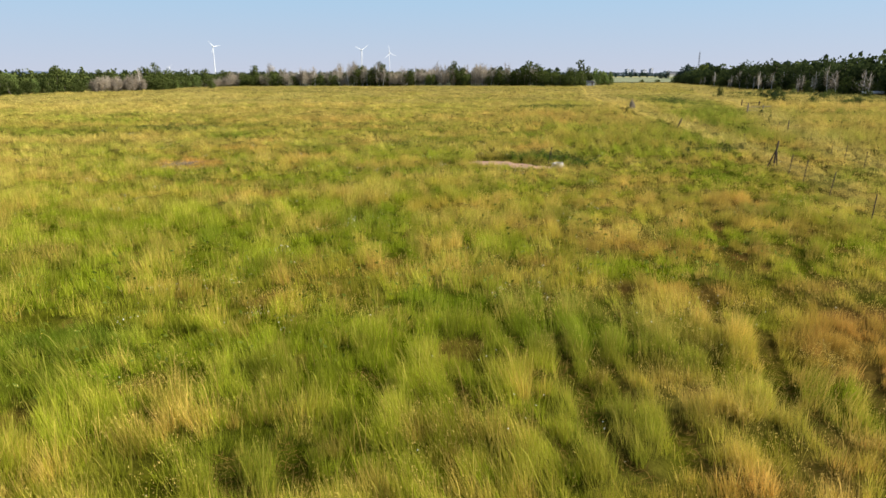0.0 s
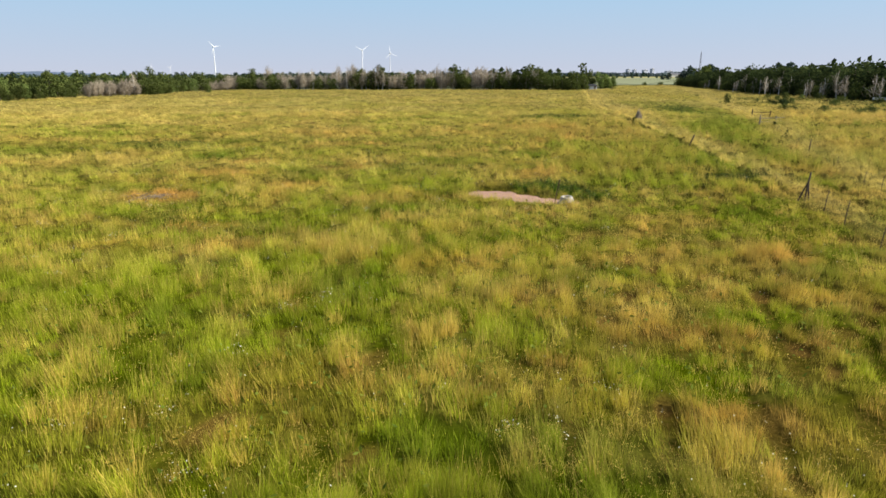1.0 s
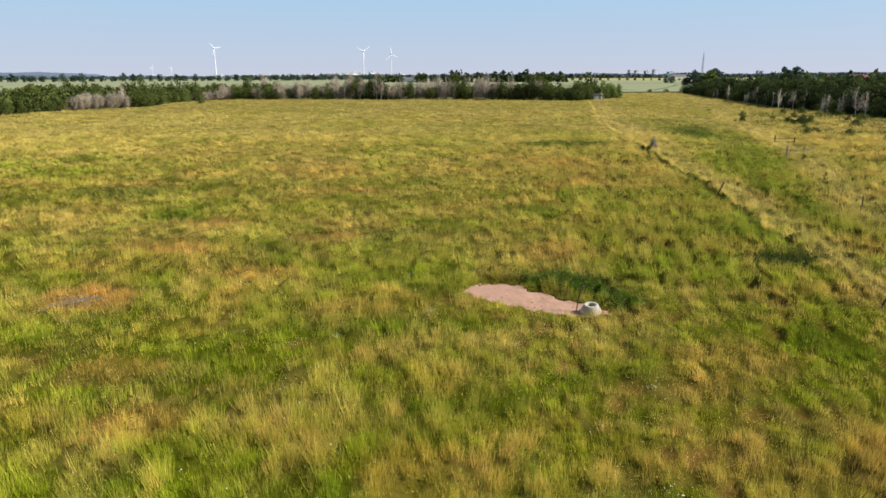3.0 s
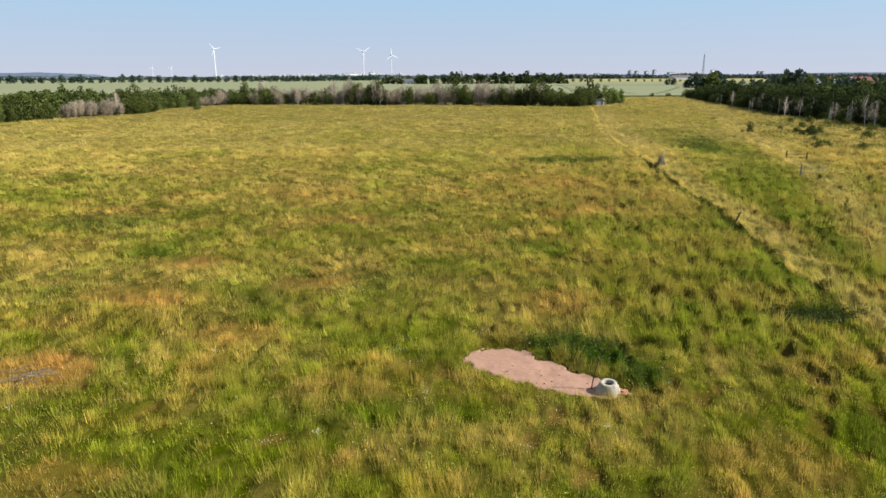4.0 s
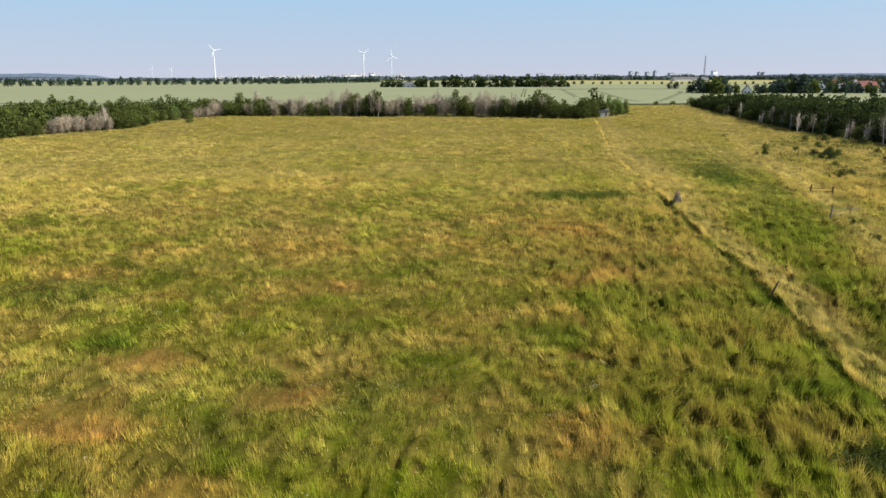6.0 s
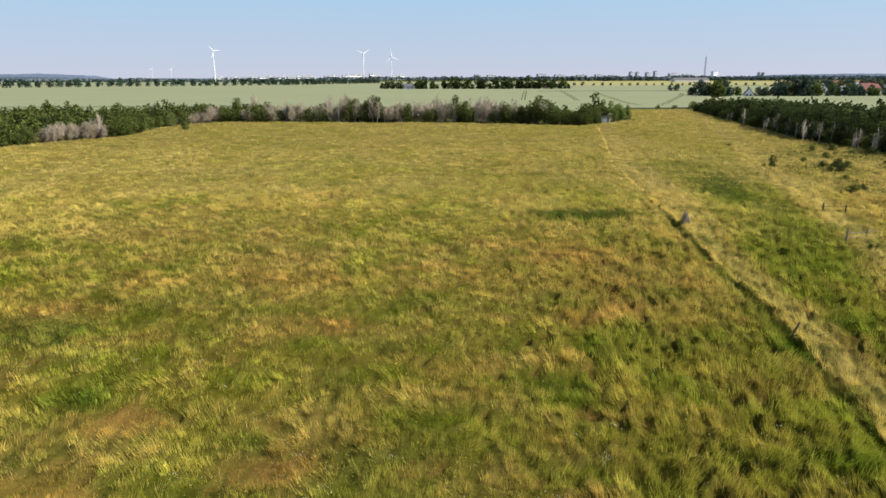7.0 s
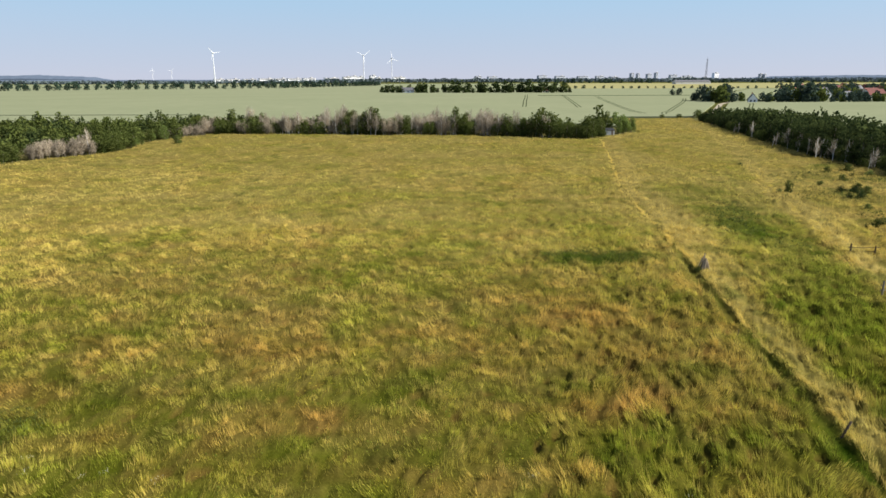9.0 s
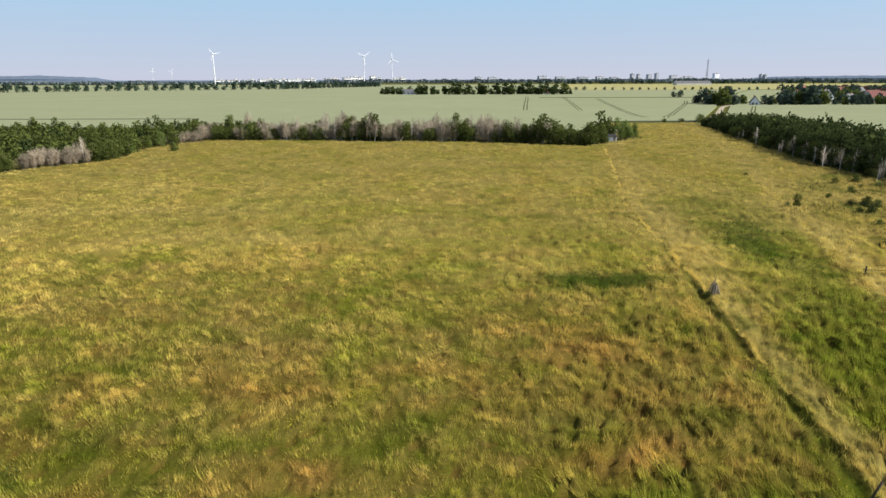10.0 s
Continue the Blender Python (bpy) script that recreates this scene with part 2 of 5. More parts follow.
M_WHEAT = material("green_wheat", (0.190, 0.208, 0.122), 0.95, spots=(0.230, 0.24, 0.145), scale=0.012, amount=0.35, specular=0.0)
M_WHEATD = material("wheat_wheelings", (0.05, 0.06, 0.03), 0.95, scale=0.3, specular=0.0)
M_RAPE = material("yellow_field", (0.29, 0.27, 0.125), 0.95, scale=0.02, amount=0.2, specular=0.0)
M_TRACK = material("sandy_track", (0.30, 0.255, 0.175), 0.95, scale=0.2)
M_STEEL = material("galvanised_steel", (0.33, 0.34, 0.36), 0.5, 0.6, scale=1)

# ---- plan of the meadow ----
FENCE = np.array([(13.5, 16), (16.1, 24), (18.2, 31), (20, 39.5), (24.8, 69), (28.2, 99), (30.7, 119), (33.4, 151), (40, 183), (50, 237), (60, 262)], float)
FENCE2 = np.array([(20, 24), (24.7, 38), (30.5, 59), (36, 73), (43.5, 92), (48, 108), (57, 140), (70, 185), (86, 240), (100, 300)], float)
LUSHES = [(-27.5, 69, 5, 3, 0.55), (-19, 59, 2.5, 1.5, 0.45), (18.5, 106, 7, 3, 0.85), (18.9, 47.2, 3.0, 1.5, 0.9), (42.0, 121, 3.8, 8, 0.6), (45, 131, 4, 5, 0.45), (48, 150, 5, 6, 0.3),
          (6.0, 43.5, 2.1, 1.0, 0.85), (8.8, 40.4, 1.0, 1.5, 0.85), (7.7, 42.3, 1.5, 1.0, 0.75), (-2, 54, 5, 2.5, 0.35), (-3.5, 76, 3, 1.5, 0.3), (-8, 12, 3, 2, 0.35), (4, 13, 2.5, 1.6, 0.4), (75, 122, 12, 4, 0.4)]
RUSTS = [(-15.4, 41, 2.6, 1.8, 0.8), (-9, 45, 2.4, 1.4, 0.5), (-7, 52.5, 3.5, 1.6, 0.5), (-15, 57, 4, 2.2, 0.6), (-16, 50.5, 3.5, 2.0, 0.6), (3, 63, 3, 1.5, 0.4), (-9, 70, 4, 2, 0.35),
         (12, 72, 5, 2.5, 0.35), (0, 84, 5, 1.5, 0.4), (11, 87, 6, 2.5, 0.35), (9, 12, 3, 2, 0.3), (-8.5, 30, 2, 1.2, 0.5), (0.5, 27, 2, 1.4, 0.4), (-11, 33.5, 2, 1.4, 0.5), (70, 132, 14, 7, 0.25)]


def bumps(x, y, rows):
    out = np.zeros_like(x)
    for cx, cy, rx, ry, amount in rows:
        at = np.nonzero((np.abs(x - cx) < 1.7 * rx) & (np.abs(y - cy) < 1.7 * ry))[0]
        u, v = x[at], y[at]
        wob = 0.55 * (vnoise(u / 1.3, v / 1.3, cx) - 0.5) + 0.5 * (vnoise(u / 4, v / 4, cy) - 0.5)
        out[at] = np.maximum(out[at], amount * (1 - smooth(0.55, 1.1, np.hypot((u - cx) / rx, (v - cy) / ry) + wob)))
    return out


def sand(x, y, inner=0.88, outer=1.04):
    """1 on the bare sand beside the well, 0 in the grass."""
    a = np.hypot((x - 3.2) / 1.60, (y - 42.2) / 1.45)
    b = np.hypot((x - 5.6) / 2.2, (y - 40.2 + 0.36 * (x - 5.6)) / 1.05)
    w = 0.22 * (vnoise(x * 1.1, y * 1.1, 3) - 0.5) + 0.20 * (vnoise(x * 3.7, y * 3.7, 5) - 0.5) + 0.17 * (vnoise(x * 7.3 + y * 3.1, y * 7.3 - x * 3.1, 6) - 0.5)
    near = np.minimum(np.minimum(a, b), np.hypot((x - 4.3) / 1.6, (y - 41.2) / 1.15))
    return 1 - smooth(inner, outer, near + w)


TRACKS = [(-2.3, 8.8, -1.9, 7.6), (-3.2, 8.4, -2.7, 7.5), (-1.5, 11.3, -0.8, 10.5), (1.5, 12.9, 1.7, 12.0), (2.8, 15.6, 2.7, 14.4), (2.5, 12.8, 2.2, 10.6), (2.4, 10.6, 2.4, 9.3),
          (2.4, 9.5, 2.7, 8.0), (3.2, 11.5, 3.3, 10.3), (3.8, 9.4, 3.7, 8.1), (6.9, 16.7, 6.2, 13.8), (10.3, 24.1, 8.2, 17.4), (6.9, 13.2, 5.7, 9.8), (8.8, 16.2, 8.3, 14.6),
          (9.1, 15.3, 9.7, 14.3), (10.9, 19.4, 10.1, 16.8), (6.0, 9.6, 6.0, 8.6), (1.3, 9.5, 1.8, 8.5), (0.3, 10.8, 0.5, 10.0), (4.8, 16.2, 4.4, 14.3), (8.1, 11.5, 7.3, 9.9), (5.3, 8.2, 5.4, 7.5)]


def pits(x, y):
    """1 in the trodden hollows and runs between the tussocks, 0 beside them."""
    out = np.zeros_like(x)
    at = np.nonzero(y < 26)[0]
    u, v = x[at], y[at]
    wob, deep = 0.22 * (vnoise(u * 3.1, v * 1.9, 15) - 0.5), out[at]
    for ax, ay, bx, by in TRACKS:
        t = np.clip(((u - ax) * (bx - ax) + (v - ay) * (by - ay)) / ((bx - ax) ** 2 + (by - ay) ** 2), 0, 1)
        d = np.hypot(u - ax - t * (bx - ax), v - ay - t * (by - ay)) + wob
        deep = np.maximum(deep, 1 - smooth(0.12, 0.30, d))
    out[at] = deep
    return out


def plan(x, y):
    """Dry, rust and lush shares of the sward at a place."""
    dry = np.interp(y, [0, 18, 32, 50, 66, 110, 160], [0.08, 0.15, 0.21, 0.29, 0.36, 0.38, 0.36]) + 0.38 * (vnoise(x / 17, y / 11, 1) - 0.5) + 0.42 * (vnoise(x / 5.5, y / 4, 2) - 0.5) + 0.50 * (vnoise(x / 1.7, y / 1.5, 3) - 0.5) + 0.45 * (vnoise(x / 0.6, y / 0.8, 4) - 0.5) * (1 - smooth(40, 60, y))
    dry = dry + smooth(75, 130, y) * (0.06 + 0.38 * (vnoise(x / 5.5, y / 3.4, 5) - 0.5) + 0.22 * (vnoise(x / 1.9, y / 2.2, 6) - 0.5))
    off = x - np.interp(y, FENCE[:, 1], FENCE[:, 0])
    off2 = x - np.interp(y, FENCE2[:, 1], FENCE2[:, 0])
    wob = 1.6 * (vnoise(x / 3, y / 5, 8) - 0.5)
    strip = 1.2 * np.exp(-(((off - 1.1 + 0.5 * wob) / 1.2) ** 2)) + 0.75 * np.exp(-(((off - 2.2 + wob) / 2.8) ** 2)) * smooth(85, 115, y) + 1.25 * np.exp(-(((off2 - 1.2 + wob) / 2.0) ** 2))
    dry = dry + 0.40 * strip * smooth(20, 34, y)
    dry = dry + 0.12 * smooth(2, 8, off2)
    lane = smooth(2.5 + 1.5 * smooth(90, 120, y), 5 + 2 * smooth(90, 120, y), off) * (1 - smooth(-3.5, -1, off2)) * smooth(38, 55, y) * (1 - smooth(140, 185, y))
    dry = dry - (0.36 - 0.12 * smooth(95, 150, y)) * lane - 0.20 * smooth(6, 12, x) * (1 - smooth(-1, 1, off)) * smooth(26, 34, y) * (1 - smooth(60, 80, y))
    dry = dry + 0.22 * smooth(0.2, 0.9, vnoise(x / 9, y / 7, 14)) * smooth(5, 13, x + 0.12 * y) * (1 - smooth(24, 34, y))
    lush = np.clip(bumps(x, y, LUSHES) + 0.35 * smooth(0.66, 0.86, vnoise(x / 2.6, y / 2.2, 11)) + 0.22 * lane * smooth(0.3, 0.75, vnoise(x / 5, y / 6, 12)), 0, 1)
    lush = np.clip(lush + (0.06 + 0.14 * smooth(2, 16, x)) * smooth(42, 54, y) * (1 - smooth(80, 115, y)) + 0.18 * smooth(6, 14, off) * (1 - smooth(-2, 0.5, off2)) * smooth(34, 46, y) * (1 - smooth(115, 150, y)), 0, 1)
    lush = np.clip(lush + 0.10 * smooth(4, 11, x) * smooth(14, 22, y) * (1 - smooth(44, 56, y)) * (0.5 + vnoise(x / 3.2, y / 2.8, 29)), 0, 1)
    # Dark green band left of the fence: the ridge's shadow put into lush.
    edge = np.exp(-(((off + 0.7) / 0.5) ** 2)) * smooth(45, 56, y) * (1 - smooth(115, 130, y))
    lush = np.clip(lush + 0.45 * edge, 0, 1)
    rust = np.clip(bumps(x, y, RUSTS) + 0.30 * smooth(0.62, 0.9, vnoise(x / 3.1, y / 2.3, 21)) + 0.25 * smooth(0.62, 0.9, vnoise(x / 14, y / 8, 22)), 0, 1) * (1 - 0.7 * lane) * (1 - 0.3 * smooth(95, 130, y)) + 0.10 * smooth(80, 130, y)
    rust = np.clip(rust + 0.38 * smooth(0.30, 0.75, vnoise(x / 2.2, y / 2.0, 23)) * smooth(2.5, 7, x) * (1 - smooth(24, 40, y)), 0, 1)
    dry = dry - 0.32 * smooth(-2, 6, 3 - x) * (1 - smooth(20, 34, y))
    green = (1 - smooth(9, 20, y)) * (1 - smooth(0, 5, x))
    dry, rust = dry - 0.14 * green, rust * (1 - 0.7 * green)
    rough = smooth(3, 9, off2) * smooth(80, 105, y)
    rust = np.clip(rust + 0.30 * rough * smooth(0.3, 0.75, vnoise(x / 6, y / 5, 24)), 0, 1)
    lush = np.clip(lush + 0.38 * rough * smooth(0.55, 0.8, vnoise(x / 5, y / 4, 25)), 0, 1)
    dry = dry - 0.10 * (1 - smooth(-16, -6, x)) * smooth(38, 48, y) * (1 - smooth(66, 84, y))
    rust = np.clip(rust + 0.24 * smooth(0.40, 0.8, vnoise(x / 3.6, y / 2.4, 26)) * smooth(40, 50, y) * (1 - smooth(75, 95, y)), 0, 1)
    rust = np.clip(rust + 0.20 * smooth(0.3, 0.7, vnoise(x / 2.8, y / 2.6, 28)) * smooth(0, 8, x) * (1 - smooth(-3, 0, off)) * smooth(44, 54, y) * (1 - smooth(85, 110, y)), 0, 1)
    own = (np.abs(x) < 125) & (y < 345)
    return np.where(own, np.clip(dry, 0, 1), 0.5), np.where(own, rust, 0.0), np.where(own, lush * (1 - 0.8 * rust), 0.5)


# edges of the meadow: thickets on the left, hedge ahead, wood on the right
LEFT = np.array([(0, -112), (150, -106), (188, -101), (196, -97), (204, -89.5), (212, -86.5), (220, -86), (232, -89), (246, -86), (256, -80), (272, -78), (420, -78)], float)       # y, x
RIGHT = np.array([(0, 104), (150, 98), (171, 93), (196, 92.5), (233, 97), (297, 108), (338, 114), (420, 130)], float)
FRONT = np.array([(-110, 262), (-75, 262), (-50, 262), (-26, 258), (15, 254), (29, 248), (45, 240), (56, 252), (63, 262), (70, 268), (74, 340), (150, 345)], float)   # x, y


def paleness(x, y):
    """Share of the paler sward colour at a place."""
    lane = x - np.interp(y, FENCE[:, 1], FENCE[:, 0])
    verge = x - np.interp(y, FENCE2[:, 1], FENCE2[:, 0])
    by = 0.30 * np.exp(-(((lane - 2.5) / 3.0) ** 2)) + 0.10 * smooth(-1, 2, verge)
    rows = 0.50 * np.exp(-(((lane - 1.2) / 1.2) ** 2)) * (1 - smooth(85, 115, y)) + 0.50 * np.exp(-(((verge - 1.3) / 1.8) ** 2))
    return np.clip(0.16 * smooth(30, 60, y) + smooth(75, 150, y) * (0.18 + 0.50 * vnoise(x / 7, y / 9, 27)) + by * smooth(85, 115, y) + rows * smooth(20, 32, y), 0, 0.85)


def in_meadow(x, y):
    return (x > np.interp(y, LEFT[:, 0], LEFT[:, 1])) & (x < np.interp(y, RIGHT[:, 0], RIGHT[:, 1])) & (y < np.interp(x, FRONT[:, 0], FRONT[:, 1]))


# ---- ground: one sheet to the horizon ----
def build_ground():
    xs = np.unique(np.concatenate([np.linspace(-110, 110, 121), np.linspace(-400, 400, 33), np.linspace(-4800, 4800, 33)]))
    ys = np.unique(np.concatenate([np.linspace(-20, 120, 91), np.linspace(120, 380, 60), np.linspace(380, 4800, 45), [-4800, -1500, -400, -100]]))
    X, Y = np.meshgrid(xs, ys)
    x, y = X.ravel(), Y.ravel()
    z = gz(x, y) + 0.10 * (vnoise(x / 4, y / 4, 31) - 0.5) * (1 - smooth(100, 200, y)) * (np.abs(x) < 120) * (1 - smooth(0, 1, sand(x, y))) - 0.10 * (np.abs(x) < 120) * (1 - smooth(120, 200, y))
    nx = len(xs)
    i = (np.arange(len(ys) - 1)[:, None] * nx + np.arange(nx - 1)).ravel()
    dry, rust, lush = plan(x, y)
    # The dark gap shade fades with distance, on rust and towards the sides.
    me = mesh_of("ground", np.stack([x, y, z], 1), np.stack([i, i + 1, i + nx + 1, i + nx], 1), M_SOIL, {"dry": dry, "rust": rust, "lush": lush, "pale": paleness(x, y), "shaded_soil": (1.0 - 0.25 * smooth(26, 60, y) - 0.75 * smooth(70, 160, y)) * (1 - 0.85 * rust) * (1 - smooth(3, 9, np.abs(x) - 0.665 * y))}, True)
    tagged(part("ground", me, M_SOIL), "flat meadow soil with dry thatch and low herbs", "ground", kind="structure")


build_ground()


# ---- grass: a closed sward of tussocks, with blades and flowering stalks out of it ----
def cells(x, y, seed):
    """Distance to the nearest of scattered points, one to a unit cell, and a random number of that point."""
    ix, iy = np.floor(x), np.floor(y)
    best, own = np.full(x.shape, 9.0), np.zeros(x.shape)
    for ox in (-1, 0, 1):
        for oy in (-1, 0, 1):
            a, b = ix + ox, iy + oy
            u = np.sin(a * 127.1 + b * 311.7 + seed) * 43758.5453
            v = np.sin(a * 269.5 + b * 183.3 + seed) * 24634.6345
            u, v = u - np.floor(u), v - np.floor(v)
            d = np.hypot(a + u - x, b + v - y)
            near = d < best
            best, own = np.where(near, d, best), np.where(near, (u * 7.31 + v * 3.17) % 1.0, own)
    return best, own


def hollows(x, y):
    """1 in small sunken places where the grass is gone, thicker on the rough side of the meadow."""
    f, own = cells((x - 0.3 * y + 0.5 * (vnoise(x / 0.6, y / 0.8, 87) - 0.5)) / 1.5, y / 2.3, 5.9)
    often = 0.18 + (0.32 + 0.16 * (1 - smooth(26, 40, y))) * smooth(1, 10, x - 0.05 * y)
    near = 1 - smooth(0.10 + 0.10 * ((own * 9.7) % 1.0), 0.24 + 0.14 * ((own * 9.7) % 1.0), f)
    weeds = 1 - smooth(0.7, 1.0, np.hypot((x - 18.9) / 2.6, (y - 47.0) / 1.1) + 0.5 * (vnoise(x / 0.8, y / 0.8, 88) - 0.5))
    return np.maximum(near * (own < often) * (1 - np.exp(-(((x - np.interp(y, FENCE[:, 1], FENCE[:, 0]) - 1.2) / 1.5) ** 2))) * (1 - smooth(140, 190, y)), weeds)


def tussock(x, y):
    """Distance from the middle of the tussock that a place belongs to, and a random number of it; also the places, warped."""
    wx, wy = x + 0.9 * (vnoise(x / 1.3, y / 1.3, 81) - 0.5), y + 0.9 * (vnoise(x / 1.3, y / 1.3, 82) - 0.5)
    far = smooth(70, 130, y)
    turn = 0.25
    f, own = cells((wx - turn * wy) / (0.62 + 0.6 * far), wy / (1.30 + 0.05 * far), 3.7)
    return f, own, wx - turn * wy, wy


def tufts(x, y):
    """Height of the sward over the soil, the share of a tussock's crown, and a random number of the tussock."""
    f, own, wx, wy = tussock(x, y)
    far = smooth(70, 130, y)
    g, _ = cells(wx / 0.36, wy / 0.55, 9.1)
    dome, small = 1 - smooth(0.20, 0.80, f), 1 - smooth(0.15, 0.8, g)
    rough = 0.70 + (0.15 + 0.65 * smooth(38, 52, y)) * smooth(1, 9, x - 0.05 * y) * (1 - 0.7 * far)
    tall = 0.55 * vnoise(x / 2.6, y / 3.0, 48) + 0.45 * vnoise(x / 6, y / 6, 44)
    h = 0.07 + 0.12 * tall + rough * ((0.20 + 0.42 * own) * dome * (0.45 + 0.9 * tall) + 0.14 * small * (1 - 0.4 * far)) + 0.30 * far * (1 - np.abs(2 * vnoise(x / 4.5, y / 5.5, 83) - 1)) * (0.3 + vnoise(x / 11, y / 13, 86))
    off = x - np.interp(y, FENCE[:, 1], FENCE[:, 0]) + 0.35 * (vnoise(y / 1.7, y * 0, 85) - 0.5)
    groove = np.exp(-(((off + 0.75) / np.where(y < 115, 0.42, 0.3)) ** 2)) * smooth(46, 55, y) * (1 - smooth(220, 240, y)) * (0.35 + 0.65 * smooth(0.25, 0.5, vnoise(y / 2.4, y * 0, 84))) * (1 - 0.7 * smooth(108, 122, y))
    h = h * (1 - 0.9 * groove) * (1 - 0.88 * hollows(x, y)) * (1 - 0.85 * pits(x, y)) * (1 - 0.35 * bumps(x, y, RUSTS))
    return h, dome, own


def build_sward(margin=False):
    """The matted body of the grass, finer towards the near end of the meadow; margin: the coarser rest of it, to the sides and behind."""
    if margin:
        rows, columns = 330, 390
        x, y = (v.ravel() for v in np.meshgrid(np.linspace(-116, 116, columns), np.linspace(-24, 172, rows)))
    else:
        rows, columns = 660, 520
        y = 4.5 * (346 / 4.5) ** np.linspace(0, 1, rows)
        x = (np.linspace(-1, 1, columns)[None, :] * (0.665 * y + 4)[:, None]).ravel()
        y = np.repeat(y, columns)
    h, dome, own = tufts(x, y)
    dry, rust, lush = plan(x, y)
    bare = sand(x, y, 0.74, 1.06)
    z = gz(x, y) + h * (0.22 + 0.38 * smooth(20, 48, y)) * (1 - sand(x, y, 0.85, 1.55)) - 0.16 * smooth(0.2, 0.7, bare)
    i = (np.arange(rows - 1)[:, None] * columns + np.arange(columns - 1)).ravel()
    f = np.stack([i, i + 1, i + columns + 1, i + columns], 1)
    f = f[(in_meadow(x, y) & (bare < 0.97))[f].all(1)]
    if margin:
        f = f[((np.abs(x) > 0.665 * y + 3.9) | (y < 4.6))[f].any(1)]
    dry, rust = np.clip(dry + 0.30 * (own - 0.5), 0, 1), np.clip(rust + 0.5 * hollows(x, y), 0, 1)
    # Tone carries the shade between blades, less so far out and on dead straw.
    mat = SWARD_SHADE + 0.09 * smooth(75, 140, y) + (0.55 * np.clip(paleness(x, y) - 0.30, 0, 0.4) * (1 - smooth(100, 140, y)) + 0.20 * np.clip(bumps(x, y, RUSTS) - 0.2, 0, 0.5)) * (1 - lush)      # flattened straw and dead stalks are paler
    attrs = {"dry": dry, "rust": rust, "lush": lush, "tone": mat * (1.05 if margin else 1.0) * (1 + 0.30 * ((own * 5.3) % 1.0 - 0.5)), "tip": dome, "pale": paleness(x, y)}
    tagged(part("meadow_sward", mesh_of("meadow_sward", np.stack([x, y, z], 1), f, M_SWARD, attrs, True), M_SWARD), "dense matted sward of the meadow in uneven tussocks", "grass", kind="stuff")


SWARD_SHADE = 0.21      # shade between the blades put into the sward's tone, far below the blades' own
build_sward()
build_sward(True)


def build_grass(y0, y1, tussocks, blades, spread, width, height, bend, stalks, vary=1.0, margin=False):
    """Tussocks between two lines across the meadow, a number to the square metre; bent blades where near, single where far."""
    half = 115 if margin else 0.665 * y1 + 4
    n = int((y1 - y0) * 2 * half * tussocks)
    x, y = RNG.uniform(-half, half, n), RNG.uniform(y0, y1, n) + RNG.normal(0, 0.045 * max(y0, 0), n)
    _, own, _, _ = tussock(x, y)
    inner = np.abs(x) < np.maximum(0.665 * y + 4, 0) * (y > 3)
    keep = (inner != margin) & in_meadow(x, y)
    x, y, own = x[keep], y[keep], own[keep]
    n = len(x)
    dry, rust, lush = plan(x, y)
    count = np.maximum(2, blades * RNG.uniform(0.6, 1.4, n) * (1 - 0.15 * rust)).astype(int)
    ttone = 1 + 0.50 * ((own * 5.3) % 1.0 - 0.5) + vary * RNG.uniform(-0.10, 0.10, n)
    tdry = np.clip(dry + 0.30 * (own - 0.5) + vary * RNG.normal(0, 0.07, n), 0, 1)
    tlush, trust = np.clip(lush + RNG.normal(0, 0.06, n), 0, 1), np.clip(rust + RNG.normal(0, 0.06, n), 0, 1)
    plume = RNG.random(n) < 0.03 + 0.45 * smooth(0.48, 0.75, 0.6 * vnoise(x / 2.4, y / 1.8, 51) + 0.4 * vnoise(x / 0.9, y / 0.9, 53)) * (1 - lush)
    tdry, trust = np.clip(tdry + 0.20 * vary * plume, 0, 1), np.clip(trust + 0.24 * plume * (1 - smooth(36, 60, y)), 0, 1)
    tr = spread * RNG.uniform(0.6, 1.4, n)
    swirl = 0.35 + 0.85 * smooth(38, 60, y)
    wx = -0.05 - swirl * (vnoise(x / 2.2, y / 2.2, 45) - 0.45) + RNG.normal(0, 0.08, n)
    wy = -0.02 + swirl * (vnoise(x / 2.2, y / 2.2, 46) - 0.5) + RNG.normal(0, 0.08, n)
    i = np.repeat(np.arange(n), count)
    n = len(i)
    ang, rad = RNG.uniform(0, 2 * np.pi, n), np.sqrt(RNG.random(n))
    ox, oy = np.cos(ang) * rad, np.sin(ang) * rad
    x, y = x[i] + ox * tr[i], y[i] + oy * tr[i]
    bare = sand(x, y, 0.70, 1.08)
    body, _, _ = tufts(x, y)
    keep = (RNG.random(n) > bare ** 0.8) & (RNG.random(n) < 0.08 + 0.92 * smooth(0.12, 0.36, body))
    i, x, y, ox, oy, body = i[keep], x[keep], y[keep], ox[keep], oy[keep], body[keep]
    n = len(i)
    stalk = RNG.random(n) < np.where(plume[i], 2.2, 0.75) * stalks * (0.3 + tdry[i]) * (1 - tlush[i])
    h = height * (0.18 + 1.25 * body) * RNG.uniform(0.55, 1.2, n) * np.where(stalk, 1.25, 1.0) * (1 - 0.26 * smooth(1, 7, x) * (1 - smooth(38, 50, y))) * (1 - 0.78 * sand(x, y, 0.85, 1.40))
    for line in (FENCE, FENCE2):
        h = h * (1 - 0.25 * np.exp(-(((x - np.interp(y, line[:, 1], line[:, 0]) - 0.8) / 1.5) ** 2)) * (1 - smooth(90, 120, y)))
    jit = RNG.uniform(0, 2 * np.pi, n)
    lx = h * (wx[i] + 0.20 * ox + 0.22 * np.cos(jit))
